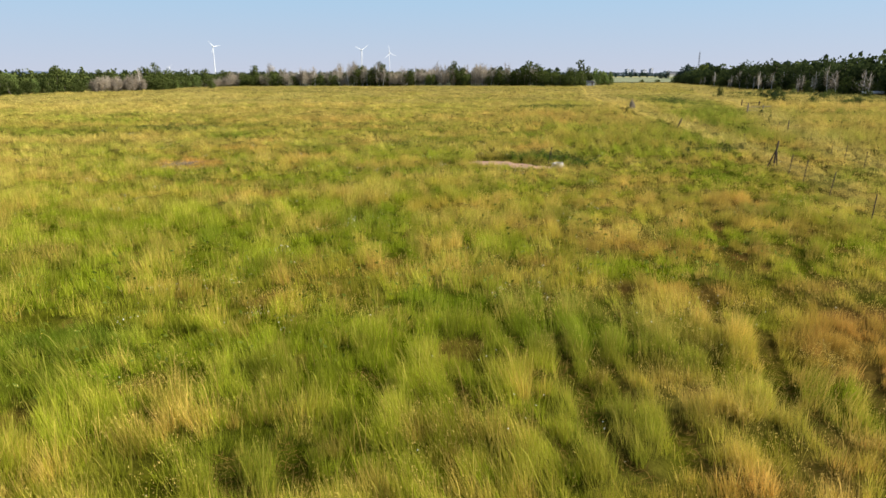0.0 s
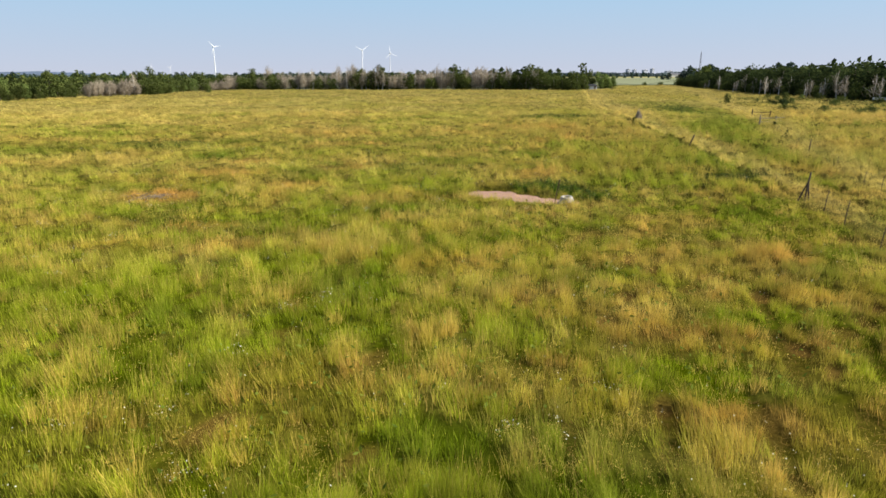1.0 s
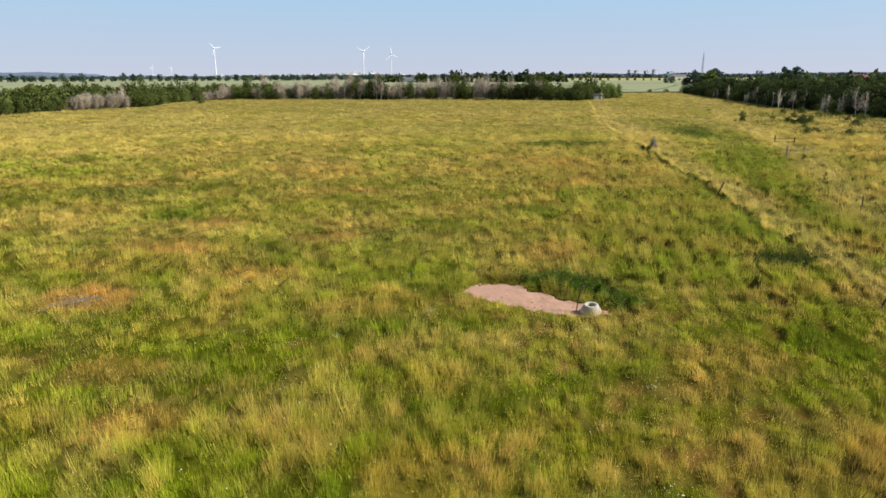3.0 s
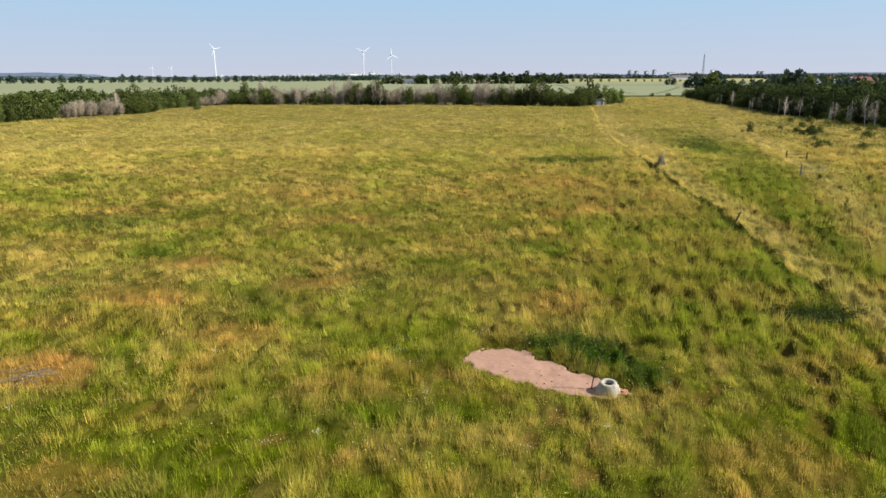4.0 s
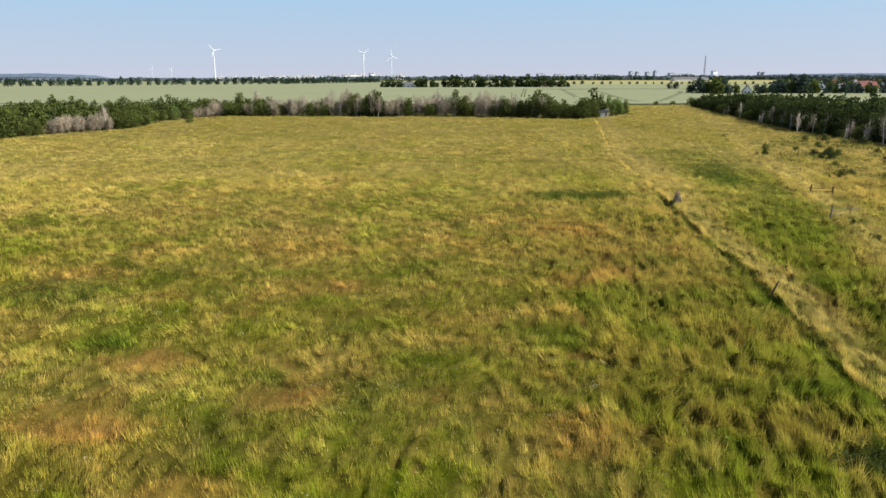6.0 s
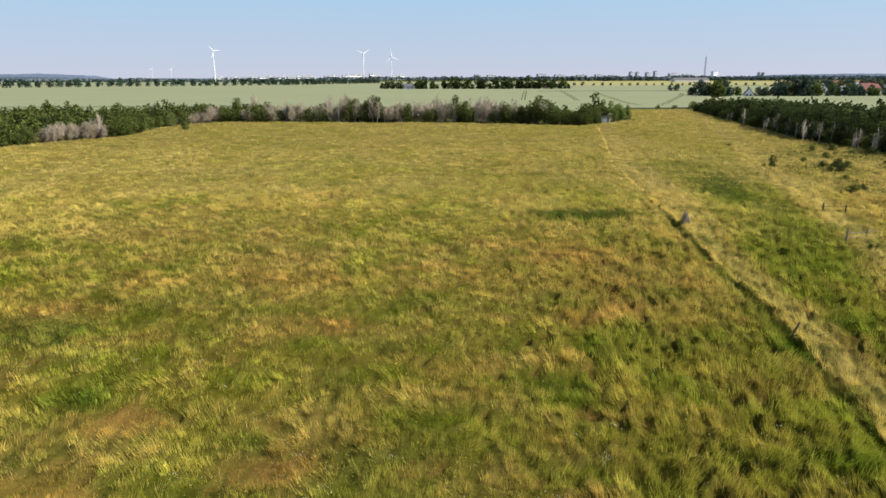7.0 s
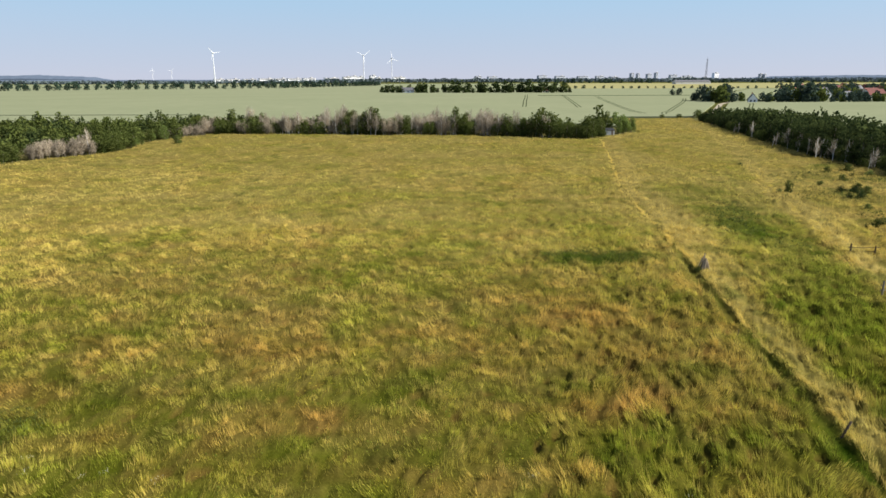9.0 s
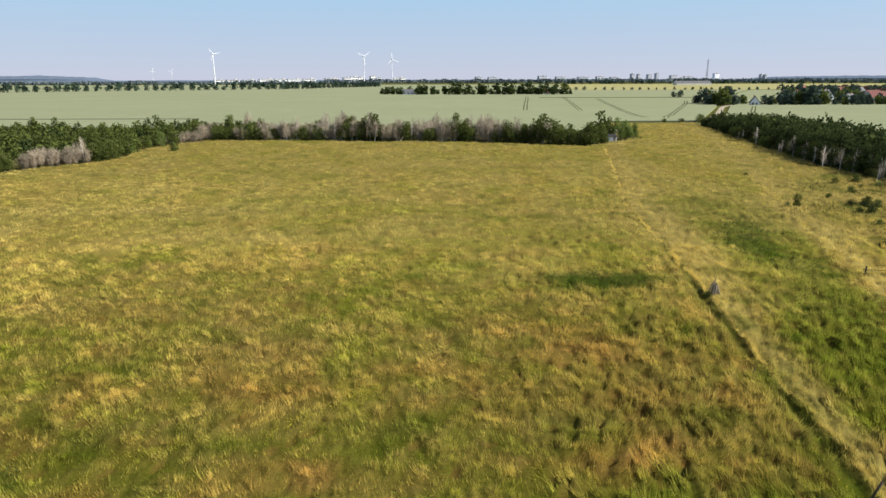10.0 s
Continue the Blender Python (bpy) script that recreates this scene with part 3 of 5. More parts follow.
    ly = h * (wy[i] + 0.20 * oy + 0.22 * np.sin(jit))
    face = RNG.uniform(0, np.pi, n)
    w = width * RNG.uniform(0.6, 1.35, n)
    dx, dy = np.cos(face) * w / 2, np.sin(face) * w / 2
    z = gz(x, y) + (0.10 + 0.25 * smooth(20, 48, y)) * body * (1 - sand(x, y, 0.80, 1.30)) - 0.04
    tone = ttone[i] * (1 + vary * RNG.uniform(-0.24, 0.30, n))
    dryb = np.clip(tdry[i] + vary * RNG.normal(0, 0.08, n) + 0.35 * stalk, 0, 1)
    tone, dryb = tone * (1 - 0.25 * sand(x, y, 0.85, 1.65)), dryb + (0.35 - dryb) * sand(x, y, 0.85, 1.65)
    if bend:
        thin, wide = np.where(stalk, 0.35, 1.0), np.where(stalk, 1.1, 0.8)
        at = np.where(stalk, 0.78, 0.55)
        mx, my = x + lx * at**1.7, y + ly * at**1.7
        v = np.stack([np.stack([x - dx * thin, y - dy * thin, z], 1), np.stack([x + dx * thin, y + dy * thin, z], 1),
                      np.stack([mx + dx * wide, my + dy * wide, z + h * at], 1), np.stack([mx - dx * wide, my - dy * wide, z + h * at], 1),
                      np.stack([x + lx, y + ly, z + h * 0.97], 1)], 1).reshape(-1, 3)
        b = np.arange(n)[:, None] * 5
        f = np.concatenate([b + [[0, 1, 2]], b + [[0, 2, 3]], b + [[3, 2, 4]]])
        k, tip = 5, np.stack([0 * h, 0 * h, at, at, 0 * h + 1], 1).ravel()
    else:
        v = np.stack([np.stack([x - dx, y - dy, z], 1), np.stack([x + dx, y + dy, z], 1), np.stack([x + lx, y + ly, z + h], 1)], 1).reshape(-1, 3)
        f = np.arange(n * 3).reshape(-1, 3)
        k, tip = 3, np.tile([0.0, 0.0, 1.0], n)
    attrs = {"dry": np.repeat(dryb, k), "rust": np.repeat(trust[i], k), "lush": np.repeat(tlush[i], k), "tone": np.repeat(tone, k), "tip": tip, "pale": np.repeat(paleness(x, y), k)}
    tagged(part("meadow_grass", mesh_of("meadow_grass", v, f, M_GRASS, attrs), M_GRASS), "tall wild meadow grass, green blades among dry straw stalks", "grass", kind="stuff")


build_grass(4, 14, 12.0, 118, 0.18, 0.0082, 0.68, False, 0.35)
build_grass(4, 14, 14.0, 8, 0.16, 0.0080, 0.76, True, 0.5)
build_grass(14, 30, 9.0, 60, 0.22, 0.0126, 0.78, False, 0.35)
build_grass(30, 45, 5.5, 46, 0.28, 0.018, 0.72, False, 0.35, 0.9)
build_grass(45, 60, 4.5, 36, 0.30, 0.024, 0.74, False, 0.3, 0.85)
build_grass(60, 85, 3.3, 27, 0.33, 0.030, 0.72, False, 0.3, 0.8)
build_grass(85, 120, 2.6, 21, 0.42, 0.045, 0.66, False, 0.3, 0.7)
build_grass(119, 180, 1.8, 10, 0.48, 0.058, 0.60, False, 0.12, 0.35)
build_grass(180, 345, 0.9, 7, 0.60, 0.074, 0.54, False, 0.08, 0.15)
build_grass(-22, 170, 1.6, 7, 0.55, 0.080, 0.75, False, 0.2, 0.6, True)


def seed_heads(y0, y1, number, grains, size, length, height, seed):
    """Nodding panicles at the tops of flowering stalks, each a spindle of pale grains, in drifts."""
    rng = np.random.default_rng(seed)
    y = np.sqrt(rng.uniform(y0**2, y1**2, number))
    x = rng.uniform(-1, 1, number) * (0.665 * y + 3)
    dry, rust, lush = plan(x, y)
    drift = 0.6 * vnoise(x / 2.4, y / 1.8, 51) + 0.4 * vnoise(x / 0.7, y / 0.8, 52)
    keep = (rng.random(number) < 0.04 + 0.96 * smooth(0.47, 0.68, drift + 0.25 * (dry - 0.25) + 0.13 * smooth(0, 5, x))) & (lush < 0.5) & (sand(x, y) < 0.05) & (pits(x, y) < 0.3)
    x, y, dry = x[keep], y[keep], dry[keep]
    n = len(x)
    top = np.stack([x, y, gz(x, y) + tufts(x, y)[0] * 1.05 + height * rng.uniform(0.1, 0.4, n)], 1)
    lean = np.stack([rng.normal(-0.25, 0.4, n), rng.normal(0, 0.4, n), rng.uniform(0.5, 1.0, n)], 1) * length
    i = np.repeat(np.arange(n), grains)
    m = len(i)
    c = top[i] + lean[i] * rng.uniform(-0.6, 0.6, m)[:, None] + rng.normal(0, 0.10 * length, (m, 3))
    a, b = rng.normal(size=(m, 3)), rng.normal(size=(m, 3)) + 1.2 * lean[i] / length
    a, b = (v / np.linalg.norm(v, axis=1)[:, None] * size * rng.uniform(0.6, 1.3, m)[:, None] for v in (a, b))
    v = np.stack([c - a * 0.6, c + a * 0.6, c + b * 3.2], 1).reshape(-1, 3)
    ones, tint = np.ones(m * 3), np.clip(rng.normal(0.16, 0.14, n), 0, 0.5)
    attrs = {"dry": ones * 0.95, "rust": np.repeat(tint[i], 3), "lush": ones * 0, "tone": np.repeat(rng.uniform(0.95, 1.6, m), 3), "tip": ones}
    tagged(part("seed_heads", mesh_of("seed_heads", v, np.arange(m * 3).reshape(-1, 3), M_GRASS, attrs), M_GRASS), "loose straw-coloured seed heads above the grass", "grass", kind="stuff")


seed_heads(4, 16, 26000, 3, 0.0085, 0.13, 0.60, 61)
seed_heads(16, 40, 36000, 2, 0.013, 0.15, 0.60, 62)


def grass_row(line, y0, y1, per_m, wide, height, width, side, dryness, seed, bleach=0.5):
    """A close ridge of tall dry grass that was never mown, along a fence line."""
    rng = np.random.default_rng(seed)
    n = int((y1 - y0) * per_m)
    y = rng.uniform(y0, y1, n)
    keep = rng.random(n) < 0.25 + 0.75 * smooth(0.3, 0.6, vnoise(y / 1.6, y * 0, seed))
    y = y[keep]
    n = len(y)
    x = np.interp(y, line[:, 1], line[:, 0]) + side + 0.5 * (vnoise(y / 5, y * 0, seed + 1) - 0.5) + 0.55 * (vnoise(y / 1.3, y * 0, seed + 3) - 0.5) + rng.normal(0, wide, n)
    h = height * rng.uniform(0.5, 1.1, n) * (0.7 + 0.6 * vnoise(y / 1.6, y * 0, seed + 2))
    lx, ly = h * (-0.25 + rng.normal(0, 0.25, n)), h * rng.normal(-0.05, 0.25, n)
    face, w = rng.uniform(0, np.pi, n), width * rng.uniform(0.6, 1.3, n)
    dx, dy, z = np.cos(face) * w / 2, np.sin(face) * w / 2, gz(x, y) - 0.04
    v = np.stack([np.stack([x - dx, y - dy, z], 1), np.stack([x + dx, y + dy, z], 1), np.stack([x + lx, y + ly, z + h], 1)], 1).reshape(-1, 3)
    one = np.repeat(np.clip(rng.normal(dryness, 0.12, n), 0, 1), 3)
    attrs = {"dry": one, "rust": one * 0 + 0.05, "lush": one * 0, "tone": np.repeat(rng.uniform(0.95, 1.45, n), 3), "tip": np.tile([0.0, 0.0, 1.0], n), "pale": one * 0 + bleach}
    tagged(part("dry_grass_row", mesh_of("dry_grass_row", v, np.arange(n * 3).reshape(-1, 3), M_GRASS, attrs), M_GRASS), "ridge of tall straw-dry grass along the old fence", "grass", kind="stuff")


grass_row(FENCE, 46, 118, 210, 0.09, 0.78, 0.022, 0.0, 0.9, 71)
grass_row(FENCE, 112, 245, 95, 0.13, 0.62, 0.05, -0.5, 0.95, 72)
grass_row(FENCE, 112, 200, 34, 0.22, 0.55, 0.05, 1.9, 0.9, 73)
grass_row(FENCE2, 60, 170, 22, 0.35, 0.8, 0.05, 0.0, 0.7, 74, 0.3)


# ---- herbs and flowers ----
def herbs(name, label, patches, per_m2, height, size, leaf, seed):
    """Leafy weeds in close stands."""
    rng = np.random.default_rng(seed)
    cs = []
    for cx, cy, rx, ry, share in patches:
        n = int(rx * ry * 3.1 * per_m2 * share)
        a, r = rng.uniform(0, 2 * np.pi, n), np.sqrt(rng.random(n))
        x, y = cx + rx * r * np.cos(a), cy + ry * r * np.sin(a)
        tall = height * (0.45 + 0.8 * vnoise(x / 0.7, y / 0.7, seed)) * (1.05 - 0.5 * r)
        ok = (rng.random(n) < smooth(0.2, 0.5, vnoise(x / 1.1, y / 1.1, seed + 1) + 0.35 * (1 - r))) & (sand(x, y) < 0.3)
        cs.append(np.stack([x, y, gz(x, y) + 0.6 * tufts(x, y)[0] + tall * rng.random(n) ** 0.5], 1)[ok])
    c = np.concatenate(cs)
    n = len(c)
    nrm = rng.normal(size=(n, 3)) * 0.6 + (0, 0, 0.8)
    nrm /= np.linalg.norm(nrm, axis=1)[:, None]
    a = np.cross(nrm, rng.normal(size=(n, 3)))
    a /= np.linalg.norm(a, axis=1)[:, None]
    b, s = np.cross(nrm, a), size * rng.uniform(0.5, 1.3, n)[:, None]
    q = np.stack([c - a * s, c - b * s * 0.45, c + a * s, c + b * s * 0.45], 1).reshape(-1, 3)
    tagged(part(name, mesh_of(name, q, np.arange(n * 4).reshape(-1, 4), leaf, {"tone": np.repeat(rng.random(n), 4)}), leaf), label, "weeds", kind="stuff")


herbs("nettle_stand", "dark green nettles and weeds standing close in the grass", [p for p in LUSHES if p[4] > 0.5 and p[1] < 110 and p[0] < 40], 130, 0.62, 0.058, M_LEAF, 81)
herbs("nettle_stand", "patch of deep green weeds in the lane", [(41, 122, 3, 7, 0.5), (44, 128, 3.5, 6, 0.5), (43, 112, 3, 3, 0.4), (46, 136, 3, 4, 0.3)], 20, 0.5, 0.15, M_LEAF, 82)
herbs("low_herbs", "low broad-leaved herbs and docks among the grass", [(-6, 16, 8, 6, 0.12), (3, 22, 9, 6, 0.14), (-4, 34, 14, 8, 0.10), (6, 52, 14, 8, 0.08), (-10, 52, 12, 7, 0.10), (2, 66, 16, 8, 0.06)], 40, 0.4, 0.07, M_LEAF2, 83)


herbs("weed_thicket", "dark brownish dead weeds in a hollow by the fence", [(18.9, 47.0, 2.7, 1.0, 1.0)], 150, 0.55, 0.07, M_LEAFD, 85)


def litter():
    """Fallen brown straw lying in the trodden hollows."""
    rng = np.random.default_rng(88)
    y = rng.uniform(6, 25, 60000)
    x = rng.uniform(-1, 1, 60000) * (0.665 * y + 3)
    keep = pits(x, y) > 0.4
    x, y = x[keep], y[keep]
    n = len(x)
    a = rng.uniform(0, 2 * np.pi, n)
    s, w = rng.uniform(0.08, 0.25, n), rng.uniform(0.004, 0.010, n)
    z = gz(x, y) + rng.uniform(0.05, 0.14, n)
    d, e = np.stack([np.cos(a) * s, np.sin(a) * s, rng.uniform(-0.02, 0.08, n)], 1), np.stack([-np.sin(a) * w, np.cos(a) * w, 0 * a], 1)
    c = np.stack([x, y, z], 1)
    v = np.stack([c - e, c + e, c + d], 1).reshape(-1, 3)
    one = np.ones(n * 3)
    attrs = {"dry": one * 0.7, "rust": np.repeat(rng.uniform(0.3, 0.9, n), 3), "lush": one * 0, "tone": np.repeat(rng.uniform(0.12, 0.5, n), 3), "tip": one * 0}
    tagged(part("fallen_straw", mesh_of("fallen_straw", v, np.arange(n * 3).reshape(-1, 3), M_GRASS, attrs), M_GRASS), "brown fallen straw lying in trodden hollows", "straw", kind="stuff")


litter()


def brush_heap(x, y):
    ob = tagged(new("brush_heap"), "heap of pale dead sticks on brown rotting straw", "brushwood")
    ob.matrix_basis = pose(x, y, float(gz(x, y)))
    rng = random.Random(41)
    for k in range(26):
        a, r, turn = rng.uniform(0, 6.28), rng.uniform(0, 1), rng.uniform(-0.7, 0.9)
        px, py, half = 1.6 * r * math.cos(a), 0.8 * r * math.sin(a), rng.uniform(0.25, 0.8)
        v, f = tube([(px - half * math.cos(turn), py - half * math.sin(turn), rng.uniform(0.08, 0.3)), (px, py, rng.uniform(0.25, 0.5)), (px + half * math.cos(turn), py + half * math.sin(turn), rng.uniform(0.1, 0.45))], [0.014, 0.011, 0.006], 5)
        part("stick", mesh_of("stick", v, f, M_BARK), M_BARK, ob)


brush_heap(-15.9, 40.2)


def flowers(name, label, colour, y0, y1, number, size, height, seed, spots=()):
    """Small flower heads in loose drifts, each a low cap of petals."""
    rng = np.random.default_rng(seed)
    y = y0 + (y1 - y0) * np.sqrt(rng.random(number))
    x = rng.uniform(-1, 1, number) * (0.64 * y + 2)
    drift = vnoise(x / 2.2, y / 2.2, seed) * 0.6 + vnoise(x / 0.6, y / 0.6, seed + 1) * 0.4
    keep = (drift > 0.62) & in_meadow(x, y) & (sand(x, y) < 0.1) & (x < np.interp(y, FENCE[:, 1], FENCE[:, 0]))
    x, y = x[keep], y[keep]
    for cx, cy, r, n in spots:
        x, y = np.r_[x, rng.normal(cx, r, n)], np.r_[y, rng.normal(cy, r, n)]
    n = len(x)
    s = size * rng.uniform(0.5, 1.2, n) * (0.7 + y / 130)
    z = gz(x, y) + tufts(x, y)[0] + height * rng.uniform(0.2, 0.5, n)
    tilt = rng.normal(0, 0.35, (n, 2))
    ang = np.arange(5) * 2 * np.pi / 5
    ring = np.stack([np.stack([x + s * np.cos(a), y + s * np.sin(a), z + s * (tilt[:, 0] * np.cos(a) + tilt[:, 1] * np.sin(a)) - 0.25 * s], 1) for a in ang], 1)
    v = np.concatenate([np.stack([x, y, z], 1)[:, None], ring], 1).reshape(-1, 3)
    b = np.arange(n)[:, None] * 6
    f = np.concatenate([b + [[0, k + 1, (k + 1) % 5 + 1]] for k in range(5)])
    tagged(part(name, mesh_of(name, v, f, colour), colour), label, "flowers", kind="stuff")


M_PETALW = material("white_petals", (0.52, 0.51, 0.34), 0.9, scale=2, amount=0.15, specular=0.0)
M_PETALY = material("yellow_petals", (0.62, 0.50, 0.03), 0.8, scale=2, amount=0.2)
scatter = random.Random(23)
YARROW = [(scatter.uniform(-0.55, 0.25) * d, d, 0.16, scatter.randint(8, 26)) for d in (scatter.uniform(13, 66) for _ in range(70))]
flowers("white_flowers", "scattered white yarrow heads in the grass", M_PETALW, 5, 60, 7000, 0.018, 0.52, 91, YARROW)
flowers("yellow_flowers", "scattered yellow meadow flowers", M_PETALY, 5, 80, 6000, 0.018, 0.5, 95, ((-7.6, 75.8, 1.3, 260), (-9.3, 75, 0.9, 120), (-4.5, 78, 1.0, 60), (-1, 62, 1.5, 80), (12, 60, 1.5, 60)))


# ---- trees and shrubs ----
def leaves(lobes, count, size, rng, shell=0.55):
    """Leaf clumps scattered through ellipsoid lobes: verts, quads and a tone for each vertex."""
    lobes = np.asarray(lobes, float)                   # x, y, z, rx, ry, rz
    vol = lobes[:, 3] * lobes[:, 4] * lobes[:, 5]
    pick = rng.choice(len(lobes), count, p=vol ** 0.8 / (vol ** 0.8).sum())
    d = rng.normal(size=(count, 3))
    d /= np.linalg.norm(d, axis=1)[:, None]
    r = shell + (1 - shell) * rng.random(count) ** 0.7
    r *= 1 + 0.16 * rng.normal(size=count)
    c = lobes[pick, :3] + d * lobes[pick, 3:] * r[:, None]
    nrm = d + 0.9 * rng.normal(size=(count, 3))
    nrm /= np.linalg.norm(nrm, axis=1)[:, None]
    a = np.cross(nrm, rng.normal(size=(count, 3)))
    a /= np.linalg.norm(a, axis=1)[:, None]
    b = np.cross(nrm, a)
    s = size * rng.uniform(0.5, 1.3, count)[:, None]
    q = np.stack([c - a * s, c - b * s * 0.6, c + a * s, c + b * s * 0.6 + nrm * s * 0.3], 1).reshape(-1, 3)
    # Tone is mostly random, a fifth of it rising with the lobe's height.
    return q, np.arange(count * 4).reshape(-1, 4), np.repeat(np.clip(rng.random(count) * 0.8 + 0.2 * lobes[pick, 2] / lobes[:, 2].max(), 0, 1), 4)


def limbs(height, rng, count, base_r, spread, start=0.3, sides=5, forks=2):
    """A leaning trunk with tapering limbs, as tubes; also the limbs' ends."""
    lean = rng.normal(0, 0.06, 2) * height
    top = np.array([lean[0], lean[1], height * 0.9])
    bend = rng.normal(0, 0.03, 3) * height
    p = [np.array([0, 0, -0.1]), top * 0.33 + bend * 0.6, top * 0.66 + bend, top]
    pieces, ends = [tube(p, [base_r, base_r * 0.75, base_r * 0.5, base_r * 0.15], sides)], [top]
    for k in range(count):
        t = start + (0.92 - start) * (k + rng.random()) / count
        o = top * t + bend * min(t * 1.5, 1.0) * 0.9
        ang = rng.uniform(0, 2 * np.pi)
        length = height * spread * (1.15 - t) * rng.uniform(0.7, 1.2)
        up = rng.uniform(0.5, 1.3)
        e = o + length * np.array([np.cos(ang), np.sin(ang), up])
        m = (o + e) / 2 + rng.normal(0, 0.08, 3) * length + np.array([0, 0, -0.06 * length])
        r = base_r * 0.5 * (1.1 - t)
        pieces.append(tube([o, m, e], [r, r * 0.65, r * 0.2], 4))
        ends.append(e)
        for _ in range(forks):
            o2 = m + (e - m) * rng.uniform(0, 0.7)
            e2 = o2 + length * 0.45 * np.array([*rng.normal(0, 0.6, 2), rng.uniform(0.3, 1.1)])
            pieces.append(tube([o2, (o2 + e2) / 2 + rng.normal(0, 0.04, 3) * length, e2], [r * 0.45, r * 0.3, r * 0.1], 3))
            ends.append(e2)
    return pieces, np.array(ends)


def tree_thing(name, label, group):
    ob = new(name)
    ob.empty_display_size = 0.5
    return tagged(ob, label, "tree" if "tree" in name else "shrub", group)


def leafy(name, label, group, height, width, leaf, bark, seed, count, size, low=0.12, lobes=9, peak=1.0, boughs=5):
    """A leafy tree or shrub: trunk with limbs, and a crown of leaf clumps in uneven lobes."""
    rng = np.random.default_rng(seed)
    ob = tree_thing(name, label, group)
    pieces, ends = limbs(height * 0.92, rng, boughs, 0.022 * height + 0.03, 0.26, 0.2, 5, 0)
    v, f = joined(pieces)
    part("trunk", mesh_of("trunk", v, f, bark, shade=True), bark, ob)
    rows = []
    for k in range(lobes):
        t = (k + rng.random()) / lobes
        z = height * (low + (0.93 - low) * t)
        w = width * 0.5 * (np.sin(np.pi * (0.18 + 0.75 * t)) ** peak)
        ang = rng.uniform(0, 2 * np.pi)
        off = w * rng.uniform(0.2, 0.75)
        s = rng.uniform(0.32, 0.6) * w + 0.07 * height
        rows.append((off * np.cos(ang), off * np.sin(ang), min(z, height - s * 0.75), s, s * rng.uniform(0.8, 1.2), s * rng.uniform(0.65, 1.0)))
        if k % 2 and k < 0.7 * lobes:  # a bough that reaches out of the crown
            s *= rng.uniform(0.35, 0.55)
            ang, off = rng.uniform(0, 2 * np.pi), w * rng.uniform(0.8, 1.15)
            rows.append((off * np.cos(ang), off * np.sin(ang), max(z + 0.08 * height * rng.random(), s * 0.8), s, s, s * rng.uniform(0.8, 1.3)))
    v, f, tone = leaves(rows, count, size, rng)
    v[:, 2] = np.maximum(v[:, 2], 0.05)
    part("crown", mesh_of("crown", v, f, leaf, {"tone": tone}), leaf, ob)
    return ob


def bare(name, label, group, height, seed, bark, twig, stems, twigs, thick, crown=0):
    """A dead or leafless tree or shrub: several stems with limbs and a haze of fine twigs."""
    rng = np.random.default_rng(seed)
    ob = tree_thing(name, label, group)
    pieces, ends = [], []
    for s in range(stems):
        got, e = limbs(height * rng.uniform(0.75, 1.0), rng, 6, thick, 0.27, 0.25, 4, 2 if stems < 3 else 1)
        off = np.array([*rng.normal(0, (0.17 if stems > 4 else 0.09) * height * (stems > 1), 2), 0])
        pieces += [(v + off, f) for v, f in got]
        ends.append(e + off)
    v, f = joined(pieces)
    part("trunk", mesh_of("trunk", v, f, bark, shade=True), bark, ob)
    ends = np.concatenate(ends)
    o = ends[rng.integers(0, len(ends), twigs)] * np.stack([rng.uniform(0.6, 1.05, twigs)] * 2 + [rng.uniform(0.35, 1.0, twigs)], 1)
    d = np.stack([rng.normal(0, 0.5, twigs), rng.normal(0, 0.5, twigs), rng.uniform(0.3, 1.2, twigs)], 1) * height * 0.13
    side = np.cross(d, rng.normal(size=(twigs, 3)))
    side *= (0.030 + 0.018 * (thick > 0.1)) / (np.linalg.norm(side, axis=1)[:, None] + 1e-9)
    q = np.stack([o - side, o + side, o + d], 1).reshape(-1, 3)
    q[:, 2] = np.clip(q[:, 2], 0.02, height)
    part("brushwood", mesh_of("brushwood", q, np.arange(twigs * 3).reshape(-1, 3), twig, {"tone": np.repeat(rng.random(twigs), 3)}), twig, ob)["kind"] = "stuff"
    return ob


USED = set()


def put(ob, x, y, turn, s, tall=1.0, used=USED):
    """The first use of a model moves it; later ones copy it."""
    m = pose(x, y, float(gz(x, y)), 0, 0, turn) @ Matrix.Diagonal((s, s, s * tall, 1))
    if ob.name in used:
        return copy_thing(ob, m)
    used.add(ob.name)
    ob.matrix_basis = m
    return ob


MASS = {}


def crown_of(ob):
    return next(c for c in ob.children if c.name.startswith("crown")).data



def massed(key, ob, x, y, turn, s, tall=1.0):
    """Remember a tree that stands too deep in the wood to be told apart."""
    MASS.setdefault((key, crown_of(ob).materials[0].name), []).append((ob, x, y, turn, s, tall))


